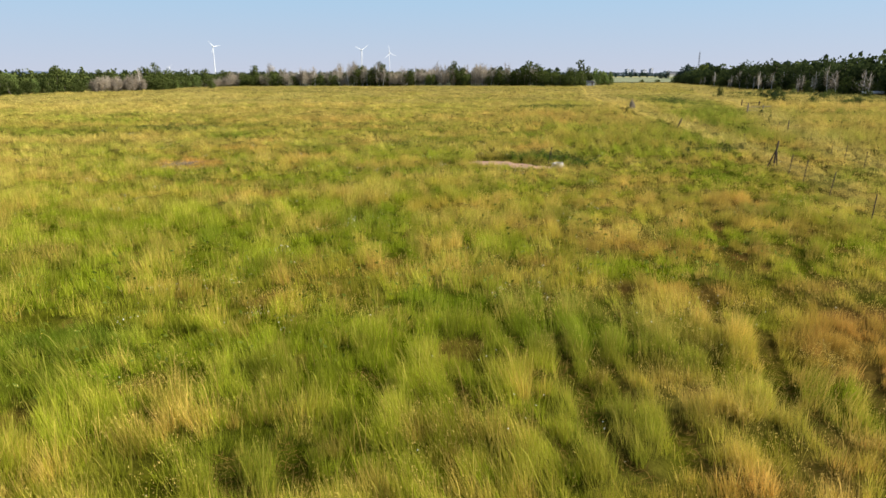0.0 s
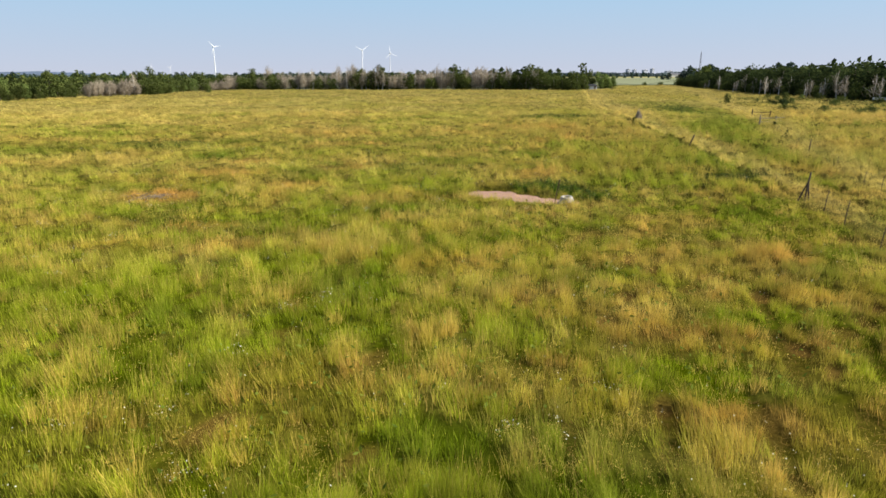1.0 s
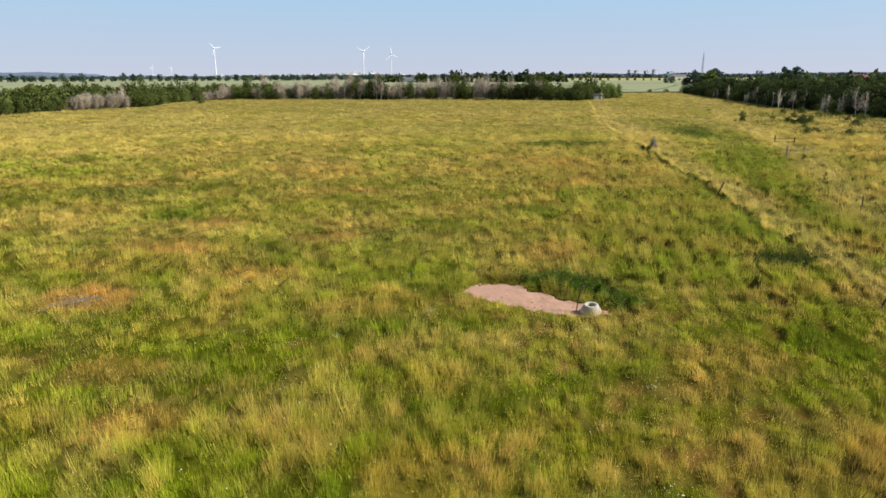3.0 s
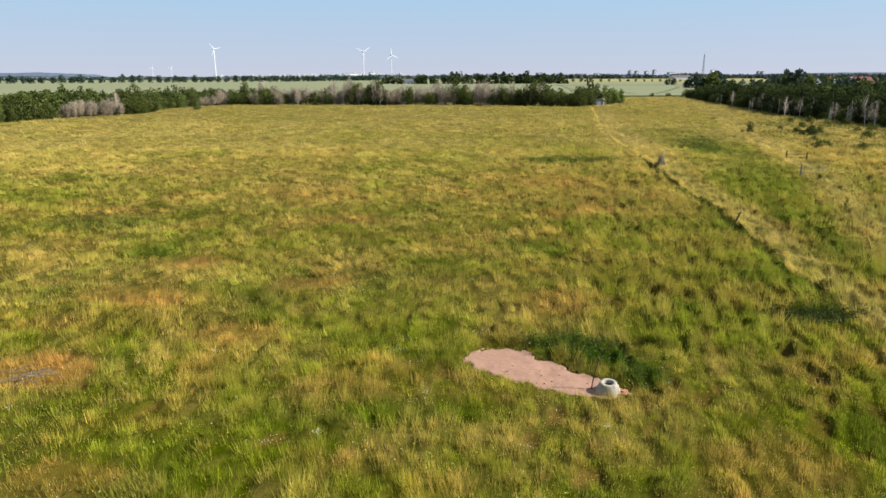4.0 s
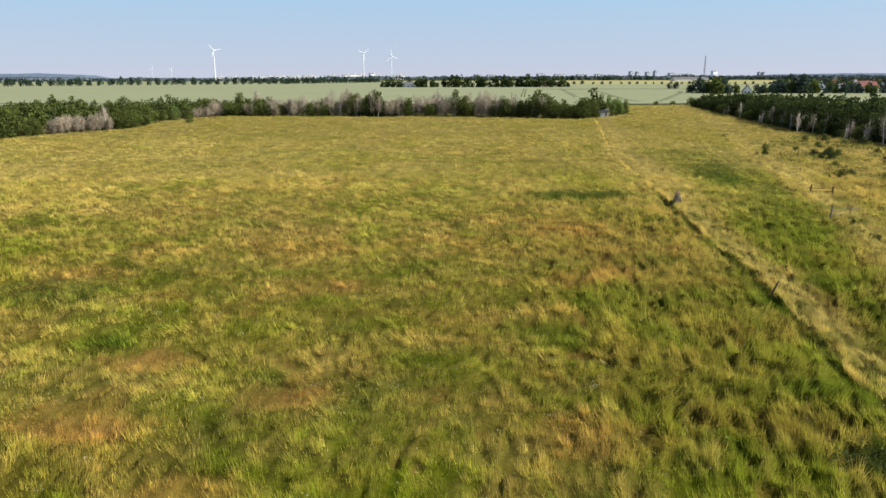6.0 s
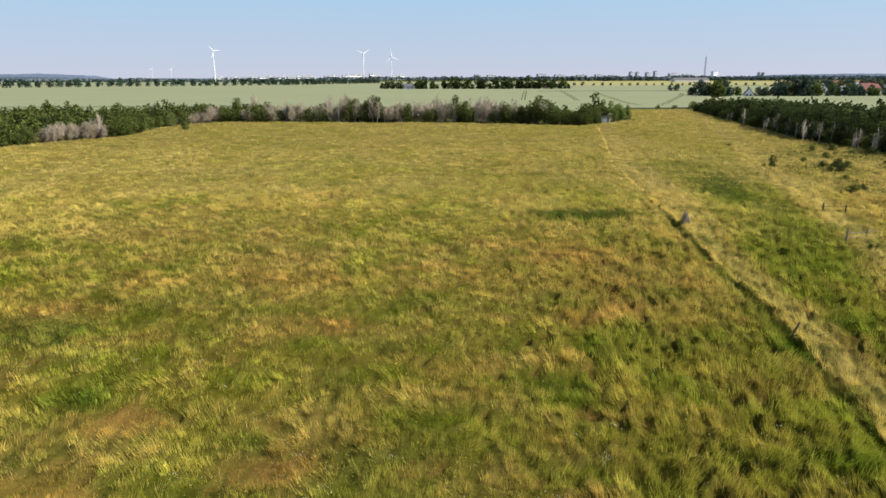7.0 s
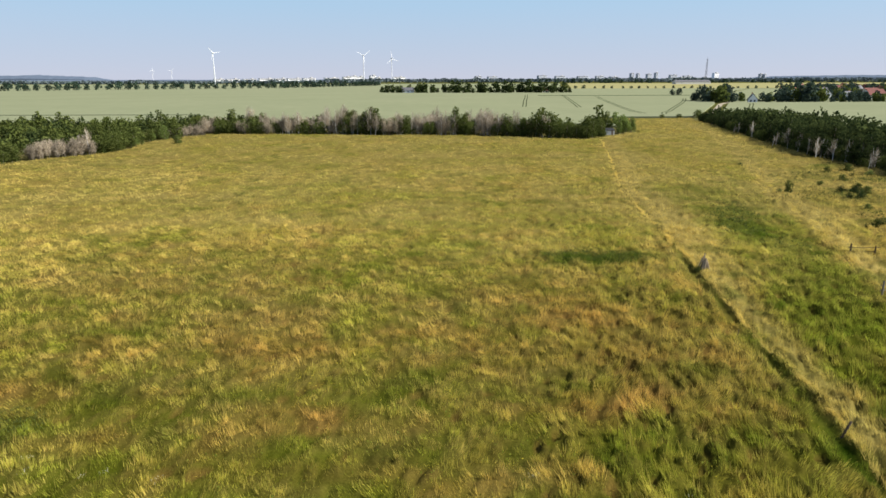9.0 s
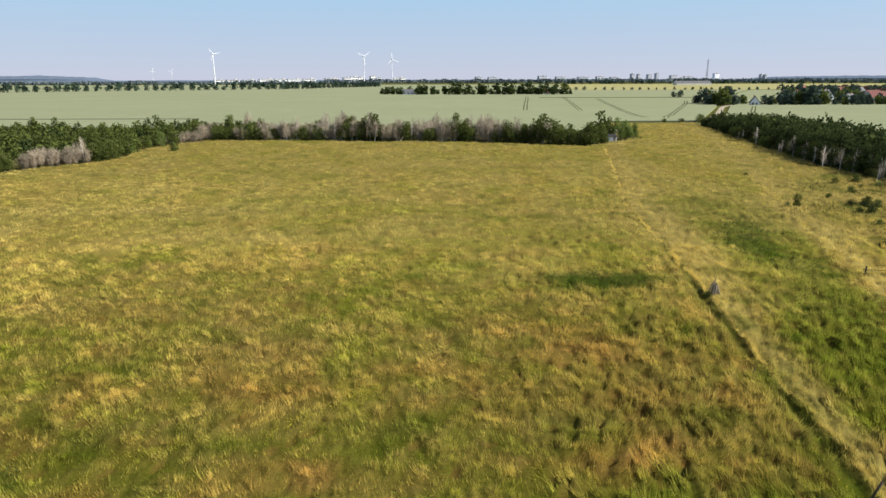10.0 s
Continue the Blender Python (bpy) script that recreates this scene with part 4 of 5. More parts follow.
def build_masses():
    for (key, mat), rows in MASS.items():
        vs, tones = [], []
        for ob, x, y, turn, s, tall in rows:
            me = crown_of(ob)
            v = np.empty(len(me.vertices) * 3, np.float32)
            me.vertices.foreach_get("co", v)
            tone = np.empty(len(me.vertices), np.float32)
            me.attributes["tone"].data.foreach_get("value", tone)
            v, c, q = v.reshape(-1, 3), math.cos(radians(turn)), math.sin(radians(turn))
            high = np.repeat(v.reshape(-1, 4, 3)[:, :, 2].mean(1) > (0.35 if "behind" in key or "back" in key else 0.0) * v[:, 2].max(), 4)
            quads, tone = v[high].reshape(-1, 4, 3)[::5], tone[high].reshape(-1, 4)[::5].ravel()
            mid = quads.mean(1, keepdims=True)
            v = (mid + 2.1 * (quads - mid)).reshape(-1, 3)
            vs.append(np.stack([x + s * (c * v[:, 0] - q * v[:, 1]), y + s * (q * v[:, 0] + c * v[:, 1]), float(gz(x, y)) + s * tall * v[:, 2]], 1))
            tones.append(tone)
        v = np.concatenate(vs)
        me = mesh_of("tree_mass", v, np.arange(len(v)).reshape(-1, 4), bpy.data.materials[mat], {"tone": np.concatenate(tones)})
        tagged(part("tree_mass", me, None), key, "woods", kind="stuff")
    MASS.clear()


SHRUB = "dense dark green leafy shrub in the field hedge"
GREENS = [leafy("shrub", SHRUB, "hedge shrubs", 5.0, 5.6, M_LEAF, M_BARK, 100 + k, 1350, 0.222, 0.06, 10, 0.7) for k in range(4)]
LIGHTS = [leafy("tree", "light green young poplar in the field hedge", "hedge trees", 7.5, 4.2, M_POPLAR, M_BARK, 120 + k, 1500, 0.21, 0.08, 11) for k in range(3)]
TALLS = [leafy("tree", "dark green broadleaf tree standing in the field hedge", "hedge trees", 8.0, 5.2, M_LEAF, M_BARK, 140 + k, 1500, 0.245, 0.05, 12) for k in range(4)]
SPIRE = leafy("tree", "slender dark green conical tree above the hedge", "hedge trees", 10.5, 4.2, M_LEAF, M_BARK, 160, 1300, 0.30, 0.06, 14, 0.6)
DARKS = [leafy("tree", "dark shaded broadleaf tree at the edge of the wood", "wood trees", 8.6, 6.6, M_LEAFD, M_BARK, 180 + k, 1150, 0.35, 0.04, 13, 0.8) for k in range(4)]
GREYS = [bare("shrub", "leafless grey-brown dead shrub with fine twigs in the hedge", "dead hedge shrubs", 5.4, 200 + k, M_BARK, M_TWIG, 7, 1600, 0.056) for k in range(4)]
BIRCHES = [bare("birch_tree", "dead birch with pale bare trunk and white limbs", "dead birches", 9.0, 220 + k, M_BIRCH, M_TWIG, 1 + k % 2, 160, 0.115) for k in range(4)]
PALES = [bare("birch_tree", "slender pale leafless birch standing in the hedge", "dead birches", 8.0, 240 + k, M_BIRCH, M_TWIG, 3, 1300, 0.08) for k in range(3)]
pick = random.Random(5)


def kinds_ahead(x):
    """What grows where along the hedge ahead, from its thin left end to the lush right end."""
    for upto, names in ((-84, "GGs"), (-76, "GGs"), (-70, "ss"), (-52, "ssPG"), (-36, "GsPsGs"), (-32, "GP"), (-22, "TssTs"), (4, "sPGsGs"), (12, "TssP"), (19, "PGG"), (30, "TsTs"), (48, "TsTsT"), (60, "LTs"), (99, "LTL")):
        if x < upto:
            return names


MODELS = {"G": GREYS, "s": GREENS, "T": TALLS, "S": [SPIRE], "P": PALES, "L": LIGHTS, "D": DARKS}


def hedge_ahead():
    for row, step in ((1.5, 2.6), (6.5, 3.2), (11.5, 3.6)):
        x = -84.0
        while x < 68:
            k = pick.choice(kinds_ahead(x))
            y = float(np.interp(x, FRONT[:, 0], FRONT[:, 1])) + row + pick.uniform(-1, 1.2)
            if not (52.5 < x < 60 and row < 5 or 54.5 < x < 60.5 and row < 10):
                args = (pick.choice(MODELS[k]), x, y, pick.uniform(0, 360), (pick.uniform(0.80, 1.12) + 0.012 * row) * (0.86 if x > 22 and k in "TL" else 1.0), pick.uniform(0.92, 1.22))
                if row < 10 or k in "GP":
                    put(*args)
                else:
                    massed("green crowns at the back of the hedge", *args)
            x += step * pick.uniform(0.75, 1.3)
    for x in np.arange(-46, 22, 4.6):
        put(pick.choice(GREYS), float(x), float(np.interp(x, FRONT[:, 0], FRONT[:, 1])) + 9 + pick.uniform(-1.5, 3), pick.uniform(0, 360), pick.uniform(1.15, 1.5), pick.uniform(1.0, 1.2))
    for x in np.arange(-56, 36, 3.4):
        put(pick.choice(PALES), float(x) + pick.uniform(-1.5, 1.5), float(np.interp(x, FRONT[:, 0], FRONT[:, 1])) + pick.uniform(0.5, 5), pick.uniform(0, 360), pick.uniform(0.7, 1.08), pick.uniform(0.95, 1.15))
    for x in (-39.5, -36.5, -9.0, 3.5):
        put(pick.choice(BIRCHES), x, float(np.interp(x, FRONT[:, 0], FRONT[:, 1])) + 2.0, pick.uniform(0, 360), 0.82)
    put(GREENS[0], 52.0, 247.6, 20, 0.48)
    put(GREENS[1], 119.0, 338.0, 50, 0.6, 0.8)
    put(GREENS[2], 123.0, 341.0, 150, 0.5, 0.8)
    put(TALLS[2], 57.5, 264.5, 120, 0.8)
    put(LIGHTS[0], 61.5, 262.0, 10, 0.85)
    put(LIGHTS[1], 63.5, 265.5, 80, 0.8)
    put(SPIRE, -74.0, 270.0, 40, 0.82)
    put(PALES[0], 15.5, 258.0, 200, 1.2)
    put(PALES[1], 18.0, 261.0, 70, 1.15)
    for x, y, s in ((9, 266, 1.15), (33, 262, 1.02), (-27, 268, 1.1), (49, 258, 0.9)):
        put(TALLS[1], x, y, x * 31, s)


def thicket_left():
    y = 150.0
    while y < 300:
        edge = float(np.interp(y, LEFT[:, 0], LEFT[:, 1]))
        deep = 78.0 if y < 285 else 30.0
        d = 0.8
        while d < deep:
            x = edge - d
            grey = d < 9 and (193 < y < 205 or 248 < y)
            k = "G" if grey and pick.random() < 0.9 else pick.choice("sssTTL" if d < 9 else "ssDT")
            s = pick.uniform(0.45, 1.25) * (0.75 if k in "TL" else 0.6 if k == "D" else 1.0)
            args = (pick.choice(MODELS[k]), x + pick.uniform(-1.2, 0.4), y + pick.uniform(-1.6, 1.6), pick.uniform(0, 360), s, pick.uniform(0.85, 1.1))
            if d < 7 or k == "G":
                put(*args)
            else:
                massed("deep green thicket of shrubs behind the hedge", *args)
            d += pick.uniform(3.6, 5.2) if d < 12 else pick.uniform(6, 9)
        y += pick.uniform(3.4, 4.4)


def wood_right():
    y = 128.0
    while y < 328:
        edge = float(np.interp(y, RIGHT[:, 0], RIGHT[:, 1]))
        tall = float(np.interp(y, [150, 200, 240, 300, 340], [1.0, 0.94, 0.85, 0.74, 0.60]))
        for n, d in enumerate((1.5, 5.0, 9.5, 15, 21, 27)):
            if n > 2 and pick.random() < 0.2 or y > 325 and n > 3:
                continue
            s = tall * pick.uniform(0.85, 1.1) * (0.78 if n == 0 else 1.0)
            args = (pick.choice(DARKS if n or pick.random() < 0.45 else GREENS), edge + d + pick.uniform(-1, 1), y + pick.uniform(-1.8, 1.8), pick.uniform(0, 360), s, pick.uniform(0.92, 1.12))
            if n < 1 or n < 2 and y < 250:
                put(*args)
            else:
                massed("dark crowns of the wood behind its edge", *args)
        if y < 290 and pick.random() < (0.85 if y < 215 else 0.22):
            put(pick.choice(BIRCHES), edge + pick.uniform(-1.4, 1.6), y + pick.uniform(-1.5, 1.5), pick.uniform(0, 360), tall * pick.uniform(0.75, 1.05))
        y += pick.uniform(3.6, 4.6)


hedge_ahead()
thicket_left()
for k in range(11):
    y = 194.0 + 1.05 * k
    put(GREYS[k % 4], float(np.interp(y, LEFT[:, 0], LEFT[:, 1])) - 0.8 - 1.6 * (k % 2), y, 67 * k, pick.uniform(0.5, 0.95), pick.uniform(0.85, 1.2))
put(PALES[2], -91.5, 205.0, 40, 0.85)
for x, y, s in ((-88, 208, 1.0), (-88.5, 214, 1.05), (-88.6, 219.5, 0.9), (-77.5, 229.5, 0.72), (-101.5, 192, 0.95)):
    put(GREENS[int(-x) % 4], x, y, 40 * x, s, 0.95)
wood_right()
build_masses()

# lone shrubs in the rough strip before the wood
for x, y, s, t in ((27.9, 102.4, 0.15, 0.9), (60.8, 146.8, 0.22, 1.9), (61.6, 147.4, 0.15, 1.2), (72.5, 147, 0.36, 0.7), (70.5, 147.6, 0.30, 0.7), (74.2, 146.4, 0.28, 0.7), (60.8, 122, 0.36, 0.6), (58.6, 120.6, 0.26, 0.6), (62.8, 123, 0.28, 0.7), (70.4, 141.8, 0.32, 0.8), (68.4, 141.5, 0.30, 0.8), (74.3, 149.2, 0.26, 0.8), (65.3, 118, 0.34, 0.9),
                   (80.6, 170, 0.28, 0.9), (86, 172, 0.32, 0.7), (92, 176, 0.45, 0.9), (67, 180, 0.26, 0.8), (84, 150, 0.3, 0.7), (78, 160, 0.22, 0.8), (36.0, 72.8, 0.10, 2.6), (43.2, 90.0, 0.16, 1.2), (90, 164, 0.3, 0.8), (95.5, 160, 0.4, 0.7), (122, 352, 0.6, 0.8), (103, 346, 0.5, 0.7), (112, 349, 0.42, 0.8),
                   (28.2, 101.0, 0.13, 1.0), (76, 168, 0.2, 0.8), (83, 165, 0.24, 0.8), (88, 152, 0.34, 0.8), (71, 155, 0.2, 0.9), (66, 133, 0.2, 0.7), (78, 137, 0.3, 0.7), (80, 141, 0.26, 0.8), (92, 145, 0.36, 0.8), (68, 112, 0.3, 0.7), (72, 116, 0.36, 0.7)):
    tagged(put((DARKS if int(y) % 3 == 0 and y < 300 else GREENS)[int(x) % 4], x, y, x * 37, s * (1.25 if y > 300 or int(y) % 3 else 0.75), t), "small dark green bush alone in the rough grass", "shrub", "lone bushes")

for x, y, s in ((94, 179, 0.34), (87, 166, 0.36), (85.8, 165.2, 0.26), (95.5, 181, 0.28), (60, 148, 0.2)):
    tagged(put(LIGHTS[int(x) % 3], x, y, x * 53, s, 0.7), "light green young bush at the edge of the wood", "shrub", "lone bushes")

herbs("rough_scrub", "low dark brownish scrub in the rough strip", [(74, 121, 12, 3.0, 0.5), (66, 128, 5, 2.0, 0.4), (84, 134, 10, 3, 0.35), (70, 147, 7, 2.0, 0.4), (86, 158, 9, 4, 0.35), (42, 70, 4, 1.5, 0.5), (78, 165, 12, 5, 0.2), (66, 142, 8, 4, 0.25), (88, 145, 8, 6, 0.25)], 22, 0.55, 0.15, M_LEAF, 84)


# ---- fields and tracks beyond the hedge ----
def slab(name, label, outline, height, material_, category, lift=0.0):
    """A crop or a track as a low prism on the land."""
    bm = bmesh.new()
    top = [bm.verts.new((x, y, float(gz(x, y)) + lift + height)) for x, y in outline]
    low = [bm.verts.new((x, y, float(gz(x, y)) + lift - 0.05)) for x, y in outline]
    bm.faces.new(top)
    n = len(outline)
    for k in range(n):
        bm.faces.new((low[k], low[(k + 1) % n], top[(k + 1) % n], top[k]))
    bmesh.ops.recalc_face_normals(bm, faces=bm.faces)
    return tagged(part(name, bm, material_), label, category, kind="structure")


def strip(points, width):
    """The outline of a band along a line of points."""
    p = np.array(points, float)
    d = np.gradient(p, axis=0)
    side = np.stack([-d[:, 1], d[:, 0]], 1) / np.linalg.norm(d, axis=1)[:, None] * width / 2
    return [tuple(v) for v in np.concatenate([p + side, (p - side)[::-1]])]


slab("wheat_field", "wide even field of pale green unripe wheat", [(-2300, 376), (-1200, 376), (-123, 376), (-95, 292), (68, 292), (76, 350), (120, 352), (128.5, 367), (191, 505), (266, 700), (480, 1100), (190, 1105), (-60, 1160), (-144, 1520), (-282, 1212), (-636, 996), (-1200, 700), (-2300, 420)], 0.7, M_WHEAT, "field")
slab("wheat_field", "even field of pale green wheat before the village", [(133, 353), (150, 345), (160, 250), (1500, 250), (1500, 524), (209, 524)], 0.7, M_WHEAT, "field")
slab("wheat_field", "strip of pale green crop behind the thicket", [(-1200, 318), (-170, 318), (-108, 320), (-126, 374.5), (-1200, 374.5)], 0.5, M_WHEAT, "field")
slab("village_green", "pale green grassland round the village", [(214, 529), (1500, 529), (1500, 1104), (486, 1104), (274, 706)], 0.3, M_WHEAT, "field")
slab("yellow_field", "far field of yellowish ripening crop", [(205, 1112), (1250, 1112), (1500, 1950), (350, 1950)], 0.6, M_RAPE, "field")
slab("far_field", "pale green far field behind the avenue", [(-2600, 440), (-1210, 716), (-640, 1012), (-286, 1228), (-150, 1545), (-60, 1175), (190, 1118), (330, 1950), (-2600, 1950)], 0.5, M_WHEAT, "field")
slab("farm_track", "pale sandy farm track between two wheat fields", strip([(124, 352), (132, 367), (164, 434), (195, 505), (232, 570)], 3.4), 0.03, M_TRACK, "track")
for line in ([(52, 457), (58, 505), (65, 562), (76, 645), (87, 735)], [(85, 449), (93, 505), (102, 571), (113, 650), (123, 732)], [(104, 378), (105, 405), (111, 450), (120, 509), (132, 590), (147, 677)],
             [(166, 392), (182, 430), (200, 468), (216, 503)], [(113, 374), (117, 386), (124, 399), (134, 424), (146, 453), (158, 482), (172, 516), (190, 562), (208, 613)]):
    for side in (-1.1, 1.1):
        slab("wheel_track", "dark wheeling pressed through the green wheat", strip([(x + side, y) for x, y in line], 0.7), 0.004, M_WHEATD, "track", lift=0.71)

slab("headland", "dark headland between two sowings of wheat", strip([(96, 712), (170, 710), (262, 708)], 16.0), 0.004, M_WHEATD, "track", lift=0.71)


# ---- far trees ----
FAR = [leafy("tree", "small round roadside tree in a far avenue", "avenue trees", 10.5, 10.0, M_AVENUE, M_BARK, 300 + k, 320, 0.9, 0.12, 10, 0.45, 2) for k in range(4)]
FARD = [leafy("tree", "dark tall tree round the far farmstead", "farm trees", 16.0, 13.0, M_LEAFD, M_BARK, 320 + k, 600, 1.15, 0.04, 14, 0.45, 2) for k in range(4)]
FARL = [leafy("tree", "green garden tree among the village houses", "village trees", 12.5, 11.0, M_BELT if k < 3 else M_LEAF, M_BARK, 340 + k, 700, 0.8, 0.03, 13, 0.5, 2) for k in range(4)]


def avenue(points, step, wobble, small):
    p = np.array(points, float)
    run = np.r_[0, np.cumsum(np.hypot(*np.diff(p, axis=0).T))]
    d = 0.0
    while d < run[-1]:
        x, y = np.interp(d, run, p[:, 0]), np.interp(d, run, p[:, 1])
        put(pick.choice(FAR), float(x), float(y) + pick.uniform(-wobble, wobble), pick.uniform(0, 360), small * pick.uniform(0.75, 1.15), pick.uniform(0.9, 1.15))
        d += step * pick.uniform(0.8, 1.25)


avenue([(-1000, 800), (-636, 1002), (-523, 1105), (-282, 1220), (-144, 1540)], 13, 1.5, 1.0)
avenue([(210, 1106), (445, 1106), (620, 1106)], 15, 1.0, 0.55)
put(FARL[2], 241, 722, 30, 0.6)
put(FARL[1], 236, 726, 80, 0.5)
for k in range(44):
    x = -75 + 230 * (k + pick.random()) / 44
    tall = 0.6 if x < -35 else float(np.interp(x, [-35, 20, 85, 130, 155], [0.7, 0.85, 0.95, 0.9, 0.75]))
    args = (pick.choice(FARD), x, 838 - 0.1 * x + pick.uniform(0, 26), pick.uniform(0, 360), tall * pick.uniform(0.75, 1.08))
    put(*args) if k % 2 else massed("dark dense trees round the far farmstead", *args)
for k in range(170):
    x = 194 + 420 * (k + pick.random()) / 170
    tall = float(np.interp(x, [194, 200, 222, 232, 252, 262, 284, 296, 470], [0.5, 0.95, 0.95, 0.55, 0.62, 1.08, 1.0, 0.6, 0.66]))
    args = (pick.choice(FARL), x, (530 if k % 2 else 548) + pick.uniform(0, 14), pick.uniform(0, 360), tall * pick.uniform(0.7, 1.15))
    if not (221 < x < 238 and k % 2):
        put(*args) if k % 3 == 0 and x < 420 else massed("garden trees standing close round the village", *args)
for k in range(420):
    massed("garden trees standing close round the village", pick.choice(FARL), *(lambda d: (d * pick.uniform(0.475, 0.95), d))(pick.uniform(570, 1050)), pick.uniform(0, 360), pick.uniform(0.45, 0.85))
for k in range(60):
    x = pick.uniform(0, 1)
    massed("trees along far field lanes", pick.choice(FAR), -800 + 640 * x + pick.uniform(-6, 6), 1150 + 470 * x + pick.uniform(-8, 8), pick.uniform(0, 360), pick.uniform(0.8, 1.15))
for k in range(70):
    massed("trees along far field lanes", pick.choice(FAR), pick.uniform(240, 1500), pick.uniform(1955, 2000), pick.uniform(0, 360), pick.uniform(0.8, 1.3))
build_masses()


for ob in GREENS + LIGHTS + TALLS + [SPIRE] + DARKS + GREYS + BIRCHES + PALES + FAR + FARD + FARL:
    if ob.name not in USED:            # a model that stands only in the masses
        for child in list(ob.children):
            bpy.data.objects.remove(child)
        bpy.data.objects.remove(ob)


def woods(name, label, points, height, depth, count, size, seed, leaf, even=0.0):
    """A far belt of woodland as one mass of leaf clumps with an uneven top."""
    rng = np.random.default_rng(seed)
    p = np.array(points, float)
    run = np.r_[0, np.cumsum(np.hypot(*np.diff(p, axis=0).T))]
    d = rng.uniform(0, run[-1], count)
    x, y = np.interp(d, run, p[:, 0]), np.interp(d, run, p[:, 1]) + rng.uniform(0, depth, count)
    top = height * ((0.55 + 0.35 * vnoise(d / 60, d * 0, seed) + 0.35 * vnoise(d / 14, d * 0, seed + 1)) * (1 - even) + even * np.sin(np.pi * np.clip(d / run[-1] * 0.9 + 0.05, 0, 1)) ** 0.4)
    c = np.stack([x, y, gz(x, y) + top * rng.random(count) ** 0.6], 1)
    a, b = rng.normal(size=(count, 3)), rng.normal(size=(count, 3))
    a, b = a / np.linalg.norm(a, axis=1)[:, None] * size, b / np.linalg.norm(b, axis=1)[:, None] * size
    q = np.stack([c - a, c - b, c + a, c + b], 1).reshape(-1, 3)
    tagged(part(name, mesh_of(name, q, np.arange(count * 4).reshape(-1, 4), leaf, {"tone": np.repeat(rng.random(count), 4)}), leaf), label, "woods", kind="stuff")


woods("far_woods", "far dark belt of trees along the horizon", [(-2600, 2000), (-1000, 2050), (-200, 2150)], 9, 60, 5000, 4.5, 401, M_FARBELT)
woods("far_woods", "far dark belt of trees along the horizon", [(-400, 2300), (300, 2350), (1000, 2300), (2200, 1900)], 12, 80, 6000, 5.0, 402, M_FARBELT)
def ridge(label, points, height, depth, seed, even):
    """A far wooded rise, closed by distance into one rough-topped body."""
    p = np.array(points, float)
    run = np.r_[0, np.cumsum(np.hypot(*np.diff(p, axis=0).T))]
    d = np.linspace(0, run[-1], 420)
    x, y = np.interp(d, run, p[:, 0]), np.interp(d, run, p[:, 1])
    swell = even * np.sin(np.pi * np.clip(d / run[-1], 0, 1)) ** 0.5 + (1 - even)
    top = height * swell * np.clip(12 * np.minimum(d, run[-1] - d) / run[-1], 0, 1) * (0.72 + 0.2 * vnoise(d / 160, d * 0, seed) + 0.12 * vnoise(d / 22, d * 0, seed + 1))
    rows = [np.stack([x, y + depth * t, gz(x, y) + top * k], 1) for t, k in ((0.0, -0.1), (0.02, 0.45), (0.12, 0.75), (0.35, 0.95), (0.6, 1.0), (1.0, -0.1))]
    v, n = np.concatenate(rows), len(d)
    i = (np.arange(len(rows) - 1)[:, None] * n + np.arange(n - 1)).ravel()
    tagged(part("wooded_ridge", mesh_of("wooded_ridge", v, np.stack([i, i + 1, i + n + 1, i + n], 1), M_RIDGE), M_RIDGE), label, "woods", kind="stuff")


# Haze put into the ridge's colour: blue-grey instead of leaf green.
M_RIDGE = material("hazy_wooded_ridge", (0.115, 0.145, 0.195), 1.0, spots=(0.09, 0.118, 0.16), scale=0.02, amount=0.4, specular=0.0)
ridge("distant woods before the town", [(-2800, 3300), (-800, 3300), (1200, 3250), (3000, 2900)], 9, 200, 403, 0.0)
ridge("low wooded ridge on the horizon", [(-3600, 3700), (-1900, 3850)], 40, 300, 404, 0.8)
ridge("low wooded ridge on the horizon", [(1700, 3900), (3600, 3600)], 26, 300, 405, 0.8)


